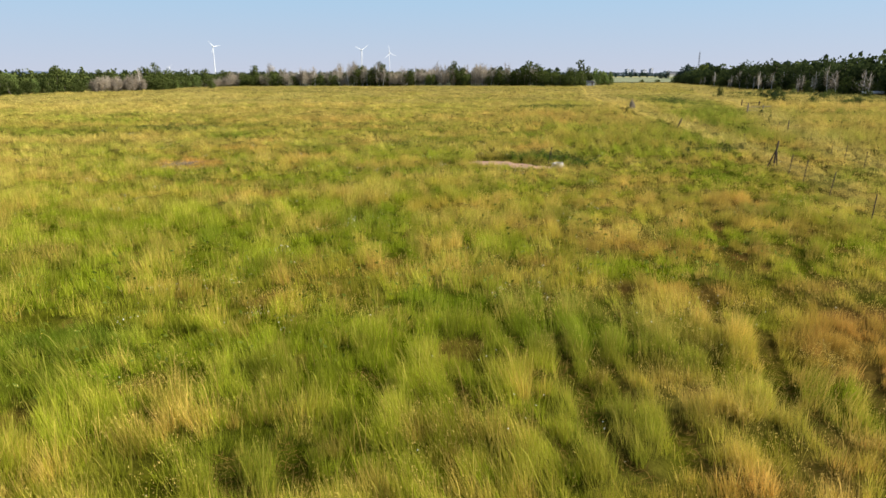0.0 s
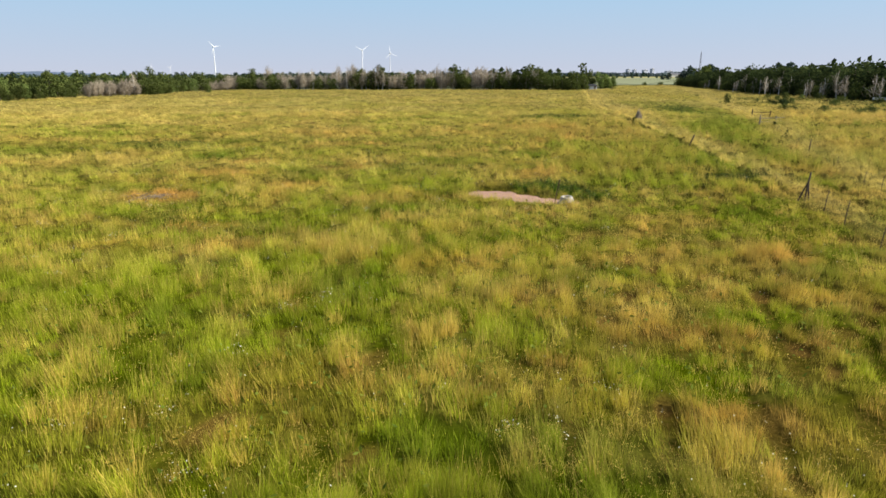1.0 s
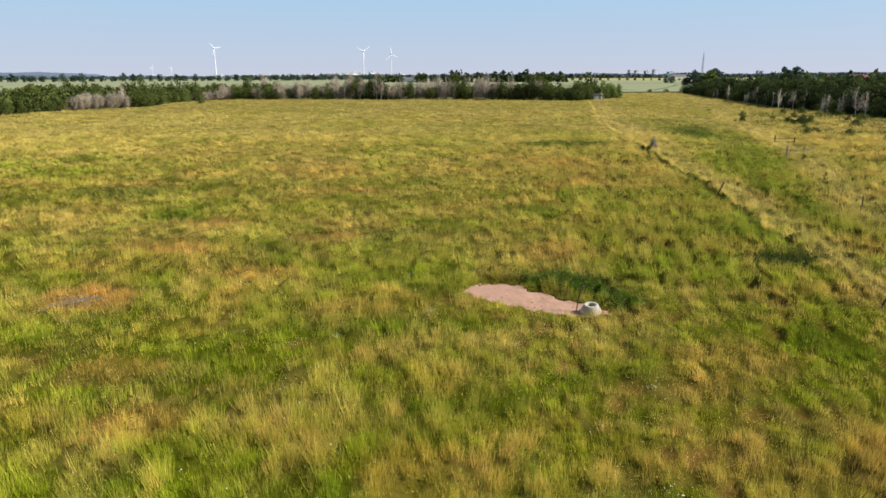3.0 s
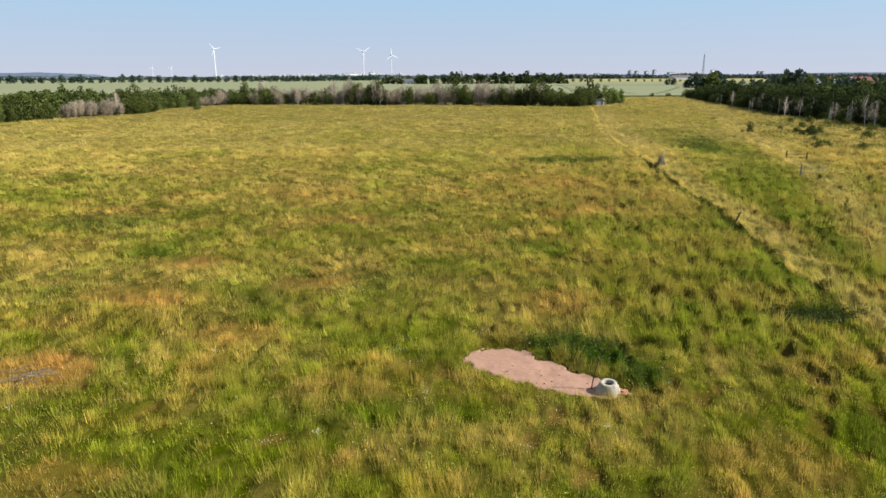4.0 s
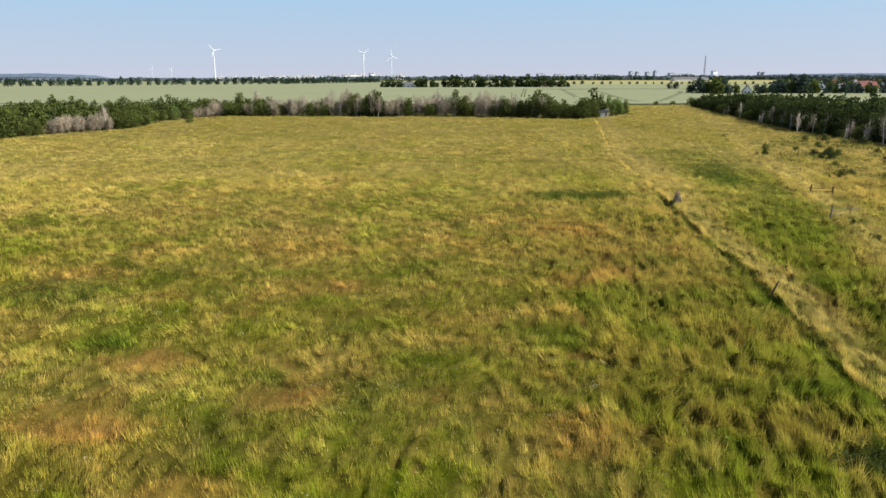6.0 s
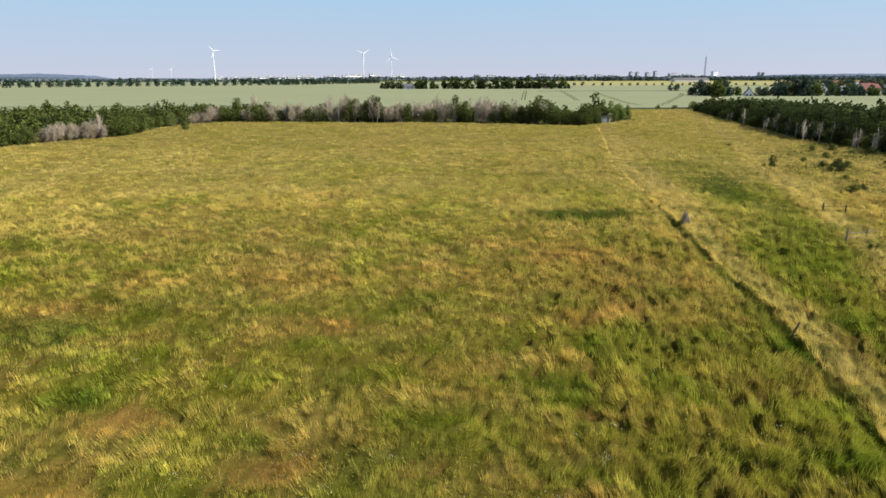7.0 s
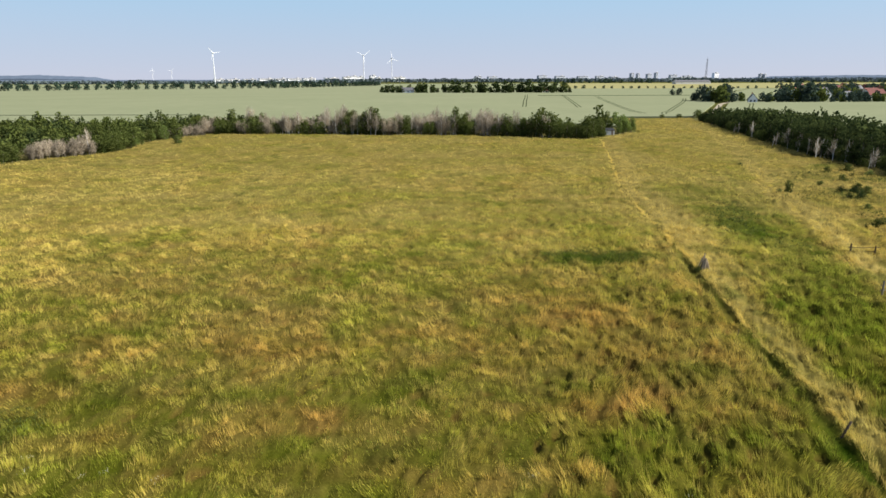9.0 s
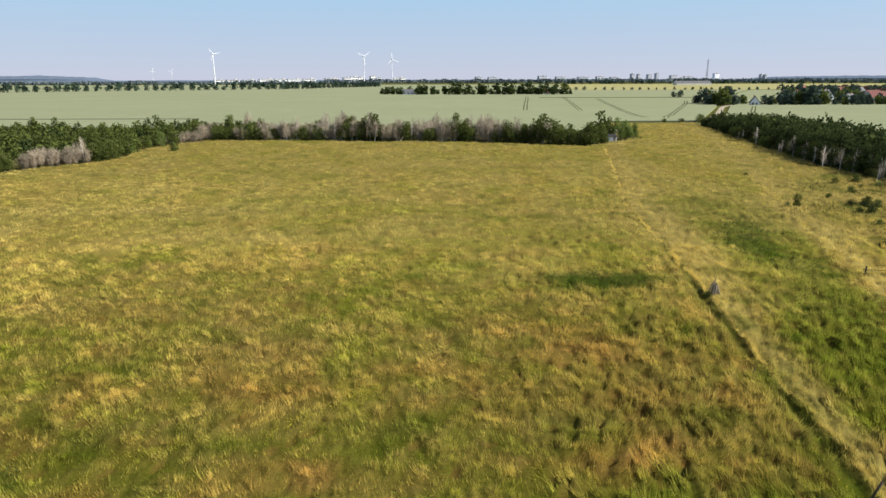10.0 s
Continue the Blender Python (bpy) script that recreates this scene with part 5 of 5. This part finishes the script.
# ---- houses, town, mast and wind turbines ----
def house(label, x, y, turn, w, d, eaves, ridge, wall_m, roof_m):
    ob = tagged(new("house"), label, "house", "village houses")
    ob.matrix_basis = pose(x, y, float(gz(x, y)), 0, 0, turn)
    bm = bmesh.new()
    pts = [(-d / 2, 0), (d / 2, 0), (d / 2, eaves), (0, ridge), (-d / 2, eaves)]
    a, b = [bm.verts.new((-w / 2, q, z)) for q, z in pts], [bm.verts.new((w / 2, q, z)) for q, z in pts]
    bm.faces.new(a[::-1]), bm.faces.new(b)
    for k in range(5):
        bm.faces.new((a[k], a[(k + 1) % 5], b[(k + 1) % 5], b[k]))
    bmesh.ops.recalc_face_normals(bm, faces=bm.faces)
    part("wall", bm, wall_m, ob)
    bm = bmesh.new()
    slope = math.atan2(ridge - eaves, d / 2)
    length = math.hypot(ridge - eaves, d / 2) + 0.6
    for s in (-1, 1):
        box(bm, 0, s * (d / 4 + 0.18), (eaves + ridge) / 2 + 0.02, w + 0.8, length, 0.22, Matrix.Rotation(-s * slope, 4, "X"))
    roof = part("roof", bm, roof_m, ob)
    part("chimney", box(bmesh.new(), w * 0.22, 0.5, ridge + 0.4, 0.7, 0.7, 1.6), M_BRICK, roof)
    for k in range(3):
        for s, q in ((-1, -d / 2), (1, d / 2)):
            part("window", box(bmesh.new(), -w / 3 + k * w / 3, q, eaves * 0.55, 1.3, 0.12, 1.4), M_GLASS, ob)
    for q in (-d / 5, d / 5):
        for s in (-1, 1):
            part("window", box(bmesh.new(), s * w / 2, q, eaves * 0.6, 0.12, 1.2, 1.4), M_GLASS, ob)


house("white gabled house with steep grey roof among trees", 229, 531, 70, 8, 6.2, 2.4, 6.4, M_WHITE, M_ROOFG)
house("large pale house with bright red tiled roof in the village", 362, 600, 8, 15, 10, 3.6, 8.2, M_PLASTER, M_ROOFR)
house("white house with red tiled roof in the village", 318, 610, 75, 9, 7.5, 3.4, 7.4, M_WHITE, M_ROOFR)
house("white house with grey roof in the village", 334, 590, 25, 8, 7, 3.0, 6.6, M_WHITE, M_ROOFG)
house("pale house with red tiled roof in the village", 392, 590, 100, 10, 8, 3.4, 7.6, M_PLASTER, M_ROOFR)
house("white house with grey roof in the village", 405, 580, 15, 8, 7, 3.0, 6.4, M_WHITE, M_ROOFG)
spread = random.Random(17)
for k in range(18):
    y = 630 + 24 * k
    red = spread.random() < 0.55
    house("pale house with red tiled roof in the village" if red else "white house with grey roof in the village", y * spread.uniform(0.47, 0.68), y, spread.uniform(0, 180), spread.uniform(8, 12), spread.uniform(7, 9), spread.uniform(3, 4), spread.uniform(7, 9), M_PLASTER if red else M_WHITE, M_ROOFR if red else M_ROOFG)
house("pale house with red tiled roof in the village", 384, 640, 10, 13, 9, 3.6, 8.4, M_PLASTER, M_ROOFR)
house("pale house with red tiled roof in the village", 410, 655, 60, 11, 8, 3.5, 8.0, M_PLASTER, M_ROOFR)
house("white house with red tiled roof in the village", 350, 700, 30, 11, 9, 3.8, 8.4, M_WHITE, M_ROOFR)
house("white house with grey roof in the village", 330, 620, 100, 11, 9, 4.0, 8.0, M_WHITE, M_ROOFG)
house("white house with red tiled roof in the village", 450, 800, 20, 12, 9, 3.8, 8.6, M_WHITE, M_ROOFR)
house("pale house with grey roof in the village", 520, 850, 70, 12, 9, 3.8, 8.6, M_PLASTER, M_ROOFG)
house("white farmhouse with low grey roof among tall trees", -42, 850, 5, 14, 9, 3.5, 6.5, M_WHITE, M_ROOFG)
house("pale barn with red roof among tall trees", 120, 848, 20, 11, 8, 3.0, 5.8, M_PLASTER, M_ROOFR)
house("long grey farm shed by the yellow field", 610, 1700, 8, 90, 20, 6, 10, M_PLASTER, M_ROOFG)


M_TOWER = material("white_tower_paint", (0.82, 0.83, 0.84), 0.6, scale=0.3, amount=0.1)


# Walls of blocks beyond 3500 m: distance haze put into their grey.
M_BLOCK = material("hazy_block_render", (0.42, 0.45, 0.51), 0.9, scale=0.1, amount=0.15)


def block(x, y, w, d, h, turn=38.0, label="pale many-storeyed apartment block in the distant town"):
    ob = tagged(new("apartment_block"), label, "building", "town blocks")
    ob.matrix_basis = pose(x, y, float(gz(x, y)), 0, 0, turn)
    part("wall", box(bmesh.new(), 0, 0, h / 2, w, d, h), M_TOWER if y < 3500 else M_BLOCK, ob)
    part("roof", box(bmesh.new(), 0, 0, h + 0.4, w + 0.6, d + 0.6, 0.8), M_ROOFG, ob)
    part("stair_tower", box(bmesh.new(), w * 0.2, 0, h + 2.2, min(w * 0.3, 8), d * 0.6, 2.8), M_PLASTER, ob)
    n = max(2, int(h / 6))
    for k in range(n):
        part("window_band", box(bmesh.new(), 0, -d / 2, (k + 0.6) * h / n, w * 0.92, 0.3, h / n * 0.35), M_GLASS, ob)


for px_, w, h, y in ((958, 60, 30, 3600), (990, 70, 26, 3600), (1030, 80, 24, 3700), (1060, 60, 26, 3700), (1085, 60, 22, 3600), (1117, 22, 42, 3600), (1128, 20, 40, 3650), (1147, 34, 38, 3600), (1160, 20, 46, 3650), (1190, 60, 32, 3700),
                     (1215, 70, 26, 3600), (1265, 40, 34, 3400), (1345, 26, 38, 3900), (1352, 20, 36, 3900), (870, 60, 24, 3600), (845, 40, 26, 3600), (612, 34, 19, 2700), (624, 30, 22, 2750), (636, 26, 20, 2800), (658, 26, 24, 2900), (668, 20, 17, 2900), (585, 60, 16, 2700),
                     (545, 50, 15, 2600), (520, 60, 14, 2600), (495, 50, 14, 2600), (470, 60, 14, 2600), (440, 50, 12, 2600), (410, 50, 12, 2600), (385, 40, 12, 2600), (704, 60, 18, 2900), (1200, 90, 14, 2500), (1240, 80, 13, 2500)):
    block((px_ - 784) * 0.000832 * (y - 37) + 1.2, y, w, 14, h * (0.8 if y > 3500 else 1.0))


def turbine(x, y, hub, reach, angle, label="white three-bladed wind turbine far beyond the fields"):
    ob = tagged(new("wind_turbine"), label, "wind turbine", "wind turbines")
    ob.matrix_basis = pose(x, y, float(gz(x, y)), 0, 0, 30)
    v, f = tube([(0, 0, 0), (0, 0, hub * 0.5), (0, 0, hub)], [hub * 0.018, hub * 0.014, hub * 0.010], 14)
    part("tower", mesh_of("tower", v, f, M_TOWER, shade=True), M_TOWER, ob)
    part("nacelle", box(bmesh.new(), 0, 0.5, hub + 1.2, 3.4, 9.0, 3.6, bevel=0.6), M_TOWER, ob)
    v, f = tube([(0, -6.2, hub + 1.2), (0, -5.6, hub + 1.2), (0, -4.0, hub + 1.2)], [0.3, 1.3, 1.7], 12)
    part("hub", mesh_of("hub", v, f, M_TOWER, shade=True), M_TOWER, ob)
    for k in range(3):
        a = radians(angle + 120 * k)
        bm = bmesh.new()
        rows = []
        for t, wide, thick in ((0.03, 1.2, 0.9), (0.2, 1.7, 0.5), (0.6, 1.1, 0.35), (1.0, 0.5, 0.2)):
            r = t * reach
            rows.append([bm.verts.new((math.sin(a) * r + math.cos(a) * u * wide / 2, -5.0 + q * thick, hub + 1.2 + math.cos(a) * r - math.sin(a) * u * wide / 2)) for u, q in ((-1, -0.3), (1, -0.3), (1, 0.3), (-1, 0.3))])
        for i in range(3):
            for j in range(4):
                bm.faces.new((rows[i][j], rows[i][(j + 1) % 4], rows[i + 1][(j + 1) % 4], rows[i + 1][j]))
        bm.faces.new(rows[3]), bm.faces.new(rows[0][::-1])
        bmesh.ops.recalc_face_normals(bm, faces=bm.faces)
        part("blade", bm, M_TOWER, ob)


turbine(-628, 1900, 82, 19, -40)
turbine(-259, 2250, 85, 27, 55)
turbine(-179, 2400, 79, 27, -10)
turbine(-1805, 4250, 62, 20, 10)
turbine(-1708, 4300, 58, 20, 40)


def mast(x, y, height, wide):
    ob = tagged(new("lattice_mast"), "tall grey steel lattice radio mast on the horizon", "mast")
    ob.matrix_basis = pose(x, y, float(gz(x, y)), 0, 0, 20)
    corner = [(-1, -1), (1, -1), (1, 1), (-1, 1)]
    for cx, cy in corner:
        v, f = tube([(cx * wide, cy * wide, 0), (cx * wide * 0.4, cy * wide * 0.4, height)], [0.30, 0.24], 5)
        part("leg", mesh_of("leg", v, f, M_MAST), M_MAST, ob)
    n = 9
    for k in range(n):
        t0, t1 = k / n, (k + 1) / n
        w0, w1 = wide * (1 - 0.6 * t0), wide * (1 - 0.6 * t1)
        for j in range(4):
            a, b = corner[j], corner[(j + 1) % 4]
            v, f = tube([(a[0] * w0, a[1] * w0, t0 * height), (b[0] * w1, b[1] * w1, t1 * height)], [0.15, 0.15], 4)
            part("brace", mesh_of("brace", v, f, M_MAST), M_MAST, ob)
    v, f = tube([(0, 0, height), (0, 0, height + 5)], [0.4, 0.2], 6)
    part("antenna", mesh_of("antenna", v, f, M_MAST), M_MAST, ob)


mast(683, 1800, 62, 2.0)


# ---- the bare sand and the well ----
def build_sand():
    n = 130
    xs, ys = np.linspace(0.4, 9.0, n), np.linspace(37.6, 44.6, n)
    X, Y = np.meshgrid(xs, ys)
    x, y = X.ravel(), Y.ravel()
    s = sand(x, y)
    z = gz(x, y) - 0.09 + 0.13 * smooth(0.0, 0.6, s) + 0.05 * (vnoise(x * 2, y * 2, 61) - 0.5) + 0.02 * (vnoise(x * 7, y * 7, 62) - 0.5)
    i = (np.arange(n - 1)[:, None] * n + np.arange(n - 1)).ravel()
    f = np.stack([i, i + 1, i + n + 1, i + n], 1)
    f = f[s[f].max(1) > 0.02]
    tagged(part("sand_patch", mesh_of("sand_patch", np.stack([x, y, z], 1), f, M_SAND, shade=True), M_SAND), "bare trampled patch of pinkish sand in the meadow", "sand", kind="structure")


build_sand()


def sand_fringe():
    """Short worn grass and creeping weeds straggling onto the sand."""
    rng = np.random.default_rng(63)
    x, y = rng.uniform(0.6, 9.2, 90000), rng.uniform(37.8, 44.8, 90000)
    s = sand(x, y, 0.70, 1.22)
    clump = vnoise(x / 0.35, y / 0.35, 64)
    keep = (s > 0.04) & (rng.random(len(x)) < (1 - s) * smooth(0.40 + 0.3 * s, 0.75 + 0.3 * s, clump) * 1.3)
    x, y, s = x[keep], y[keep], s[keep]
    n = len(x)
    h = rng.uniform(0.04, 0.20, n) * (1.15 - s)
    a, face, w = rng.uniform(0, 2 * np.pi, n), rng.uniform(0, np.pi, n), rng.uniform(0.008, 0.018, n)
    dx, dy, z = np.cos(face) * w, np.sin(face) * w, gz(x, y) + 0.02
    v = np.stack([np.stack([x - dx, y - dy, z], 1), np.stack([x + dx, y + dy, z], 1), np.stack([x + h * np.cos(a), y + h * np.sin(a), z + h], 1)], 1).reshape(-1, 3)
    one = np.ones(n * 3)
    attrs = {"dry": np.repeat(rng.uniform(0.0, 0.55, n), 3), "rust": np.repeat(rng.uniform(0.05, 0.45, n), 3), "lush": np.repeat(rng.uniform(0.1, 0.5, n), 3), "tone": np.repeat(rng.uniform(0.5, 0.95, n), 3), "tip": one}
    tagged(part("worn_grass", mesh_of("worn_grass", v, np.arange(n * 3).reshape(-1, 3), M_GRASS, attrs), M_GRASS), "short worn grass straggling over the edge of sand", "grass", kind="stuff")


sand_fringe()


def lathe(profile, sides=28):
    bm = bmesh.new()
    rings = [[bm.verts.new((r * math.cos(a), r * math.sin(a), z)) for a in (2 * math.pi * k / sides for k in range(sides))] for r, z in profile]
    for a, b in zip(rings, rings[1:]):
        for k in range(sides):
            bm.faces.new((a[k], a[(k + 1) % sides], b[(k + 1) % sides], b[k]))
    for face in bm.faces:
        face.smooth = True
    return bm


def build_well():
    ob = tagged(new("well_ring"), "pale conical concrete well ring on bare sand", "well")
    ob.matrix_basis = pose(7.05, 39.40, 0.0, 3, -4, 25)
    part("cone", lathe([(0.48, -0.08), (0.47, 0.08), (0.44, 0.16), (0.34, 0.35), (0.32, 0.415), (0.30, 0.43), (0.21, 0.43), (0.19, 0.41), (0.19, 0.02)]), M_CONCRETE, ob)
    part("inner_moss", lathe([(0.195, 0.30), (0.10, 0.28), (0.01, 0.29)]), M_MOSS, ob, "dull green moss and water inside")
    rod = tagged(new("iron_post"), "thin dark rusty iron post leaning beside the well", "post")
    rod.matrix_basis = pose(6.45, 39.62, -0.05)
    v, f = tube([(0, 0, 0), (0.07, 0, 0.6), (0.21, 0.02, 1.28)], [0.026, 0.024, 0.024], 7)
    part("shaft", mesh_of("shaft", v, f, M_IRON, shade=True), M_IRON, rod)
    part("cap", box(bmesh.new(), 0.215, 0.02, 1.31, 0.075, 0.075, 0.10, bevel=0.01), M_IRON, rod)
    v, f = tube([(0.19, 0.02, 1.15), (0.22, -0.05, 0.75), (0.32, -0.14, 0.52), (0.36, -0.2, 0.56)], [0.012] * 4, 5)
    part("chain", mesh_of("chain", v, f, M_IRON, shade=True), M_IRON, rod)
    rng = random.Random(9)
    for k in range(16):
        b = box(bmesh.new(), 0, 0, 0, rng.uniform(0.12, 0.24), 0.11, 0.08, bevel=0.012)
        br = part("brick", b, M_BRICK)
        br.matrix_basis = pose(7.42 + rng.uniform(0, 0.42), 39.25 + rng.uniform(-0.3, 0.35), rng.uniform(0.03, 0.10), rng.uniform(-15, 15), rng.uniform(-15, 15), rng.uniform(0, 180))
        tagged(br, "broken red brick lying beside the well", "brick", "broken bricks")
    for k in range(20):
        bm = bmesh.new()
        bmesh.ops.create_icosphere(bm, subdivisions=1, radius=rng.uniform(0.018, 0.045))
        for vert in bm.verts:
            vert.co *= rng.uniform(0.75, 1.15)
            vert.co.z *= 0.7
        x, y = rng.uniform(1.9, 6.5), rng.uniform(39.4, 43)
        if sand(np.array([x]), np.array([y]))[0] > 0.8:
            st = part("stone", bm, M_CLOD)
            st.matrix_basis = pose(x, y, 0.05)
            tagged(st, "small dark clod lying on the sand", "clod", "clods on sand")
        else:
            bm.free()


M_MOSS = material("moss", (0.07, 0.09, 0.03), 0.95, scale=9)
M_CLOD = material("clod", (0.20, 0.13, 0.09), 0.95, scale=9)
build_well()


# ---- fence posts, gates, shed ----
def post(x, y, height, radius, lean, turn, label, props=0, wood=M_WOOD):
    ob = tagged(new("fence_post"), label, "post", "fence posts")
    ob.matrix_basis = pose(x, y, float(gz(x, y)), 0, 0, turn)
    rng = random.Random(int(x * 91 + y * 17))
    side = math.tan(radians(lean))
    v, f = tube([(0, 0, -0.1), (side * height * 0.5 + rng.uniform(-0.02, 0.02), rng.uniform(-0.02, 0.02), height * 0.5), (side * height, 0, height), (side * height, 0, height + 0.01)], [radius * 1.1, radius, radius * 0.9, radius * 0.3], 8)
    part("shaft", mesh_of("shaft", v, f, wood, shade=True), wood, ob)
    for k in range(props):
        a = radians(35 + 130 * k)
        v, f = tube([(math.cos(a) * 0.42, math.sin(a) * 0.3, -0.08), (side * height * 0.62, 0, height * 0.72)], [radius * 0.9, radius * 0.7], 7)
        part("brace", mesh_of("brace", v, f, wood, shade=True), wood, ob)


WOODEN, THIN = "weathered grey-brown wooden fence post in tall grass", "thin weathered stake standing in tall grass"
post(20.0, 39.4, 1.7, 0.05, 5, 0, "dark wooden fence post with two leaning braces", 2)
for x, y, h, lean in ((19.6, 36.8, 1.2, 6), (18.6, 33.4, 1.3, 5), (17.5, 29.2, 1.3, 8), (16.1, 24.0, 1.2, 4), (23.9, 52, 1.05, -3)):
    post(x, y, h, 0.022, lean, 0, THIN)
post(24.6, 83.0, 0.85, 0.04, 4, 0, WOODEN)
post(24.1, 68.0, 1.2, 0.075, 22, 0, "stout dark wooden post leaning over in dry grass")
for x, y, h, lean in ((30.8, 59, 1.6, 2), (28.8, 51.5, 1.1, 1), (26.3, 44.3, 1.1, 2), (25.7, 41.8, 1.15, 4), (24.6, 38.0, 1.2, 3), (33.5, 66, 1.0, 5), (38.8, 80.5, 1.0, 2)):
    post(x, y, h, 0.045 if h > 1.5 else 0.02, lean, 0, WOODEN if h > 1.5 else THIN)


M_STAKE = material("silvered_wood", (0.32, 0.265, 0.19), 0.95, specular=0.05, spots=(0.17, 0.135, 0.09), scale=4, bump=0.5, bump_scale=25)


def stump(x, y):
    ob = tagged(new("wood_stack"), "pale grey heap of old leaning fence stakes", "wood pile")
    ob.matrix_basis = pose(x, y, float(gz(x, y)))
    rng = random.Random(3)
    for k in range(30):
        a, r = rng.uniform(0, 6.28), rng.uniform(0.1, 0.75)
        v, f = tube([(math.cos(a) * r, math.sin(a) * r, -0.05), (math.cos(a) * r * 0.3 + rng.uniform(-0.2, 0.2), math.sin(a) * 0.3, rng.uniform(0.9, 1.8) * (1.15 - 0.5 * r))], [0.085, 0.06], 7)
        part("stake", mesh_of("stake", v, f, M_STAKE if k % 6 else M_WOOD), M_STAKE, ob)


stump(29.0, 101.6)


def gate(x, y, turn, span, height, wood, label, tall=0.0):
    ob = tagged(new("field_gate"), label, "gate", "old gates")
    ob.matrix_basis = pose(x, y, float(gz(x, y)), 0, 0, turn)
    for s in (-1, 1):
        v, f = tube([(s * span / 2, 0, -0.1), (s * span / 2 + 0.03, 0, height + (0.45 if s < 0 else 0.25))], [0.10, 0.085], 8)
        part("post", mesh_of("post", v, f, wood, shade=True), wood, ob)
    for z in (height, height * 0.55):
        v, f = tube([(-span / 2 - 0.2, 0.09, z), (0, 0.11, z - 0.05), (span / 2 + (0.5 if z == height else 0.1) + tall, 0.09, z + 0.03)], [0.04, 0.036, 0.036], 7)
        part("rail", mesh_of("rail", v, f, wood, shade=True), wood, ob)


gate(49.7, 107.6, -6, 2.7, 1.0, M_WOOD, "dark wooden field gate of two rails in grass")
gate(44.0, 93.6, 12, 2.4, 1.1, M_WOODG, "pale grey broken wooden gate in grass", 0.9)


M_FELT = material("dark_roofing_felt", (0.035, 0.037, 0.042), 0.95, scale=1.5, specular=0.1)


def build_shed():
    ob = tagged(new("shed"), "small white shed with slanting dark felt roof by the hedge", "shed")
    ob.matrix_basis = pose(57.4, 259.4, float(gz(57.4, 259.4)) - 0.05, 0, 0, 4)
    bm = bmesh.new()
    lo = [bm.verts.new(p) for p in ((-1.3, -1.1, 0), (1.3, -1.1, 0), (1.3, 1.1, 0), (-1.3, 1.1, 0))]
    hi = [bm.verts.new(p) for p in ((-1.3, -1.1, 1.5), (1.3, -1.1, 1.5), (1.3, 1.1, 2.0), (-1.3, 1.1, 2.0))]
    bm.faces.new(hi), bm.faces.new(lo[::-1])
    for k in range(4):
        bm.faces.new((lo[k], lo[(k + 1) % 4], hi[(k + 1) % 4], hi[k]))
    part("wall", bm, M_WHITE, ob)
    part("roof", box(bmesh.new(), 0, 0, 1.82, 3.0, 2.7, 0.09, Matrix.Rotation(math.atan2(0.5, 2.2), 4, "X")), M_FELT, ob)
    part("door", box(bmesh.new(), 0.55, -1.1, 0.72, 0.8, 0.06, 1.4), M_WOODG, ob)


build_shed()


def build_trailer():
    ob = tagged(new("trailer"), "low white flat trailer parked at the wood's edge", "trailer")
    ob.matrix_basis = pose(98.3, 153.0, float(gz(98.3, 153.0)), 0, 0, 6)
    part("body", box(bmesh.new(), 0, 0, 0.95, 4.2, 1.9, 0.5, bevel=0.06), M_WHITE, ob)
    part("cover", box(bmesh.new(), -0.4, 0, 1.24, 3.2, 1.8, 0.10, bevel=0.03), M_STEEL, ob)
    part("drawbar", box(bmesh.new(), 2.8, 0, 0.6, 1.5, 0.12, 0.1), M_STEEL, ob)
    for x in (-0.6, 0.5):
        for s in (-0.98, 0.98):
            v, f = tube([(x, s - 0.12, 0.38), (x, s - 0.1, 0.38), (x, s + 0.1, 0.38), (x, s + 0.12, 0.38)], [0.22, 0.38, 0.38, 0.22], 16)
            part("wheel", mesh_of("wheel", v, f, M_TYRE), M_TYRE, ob)


M_TYRE = material("tyre", (0.03, 0.03, 0.03), 0.9, scale=5)
build_trailer()
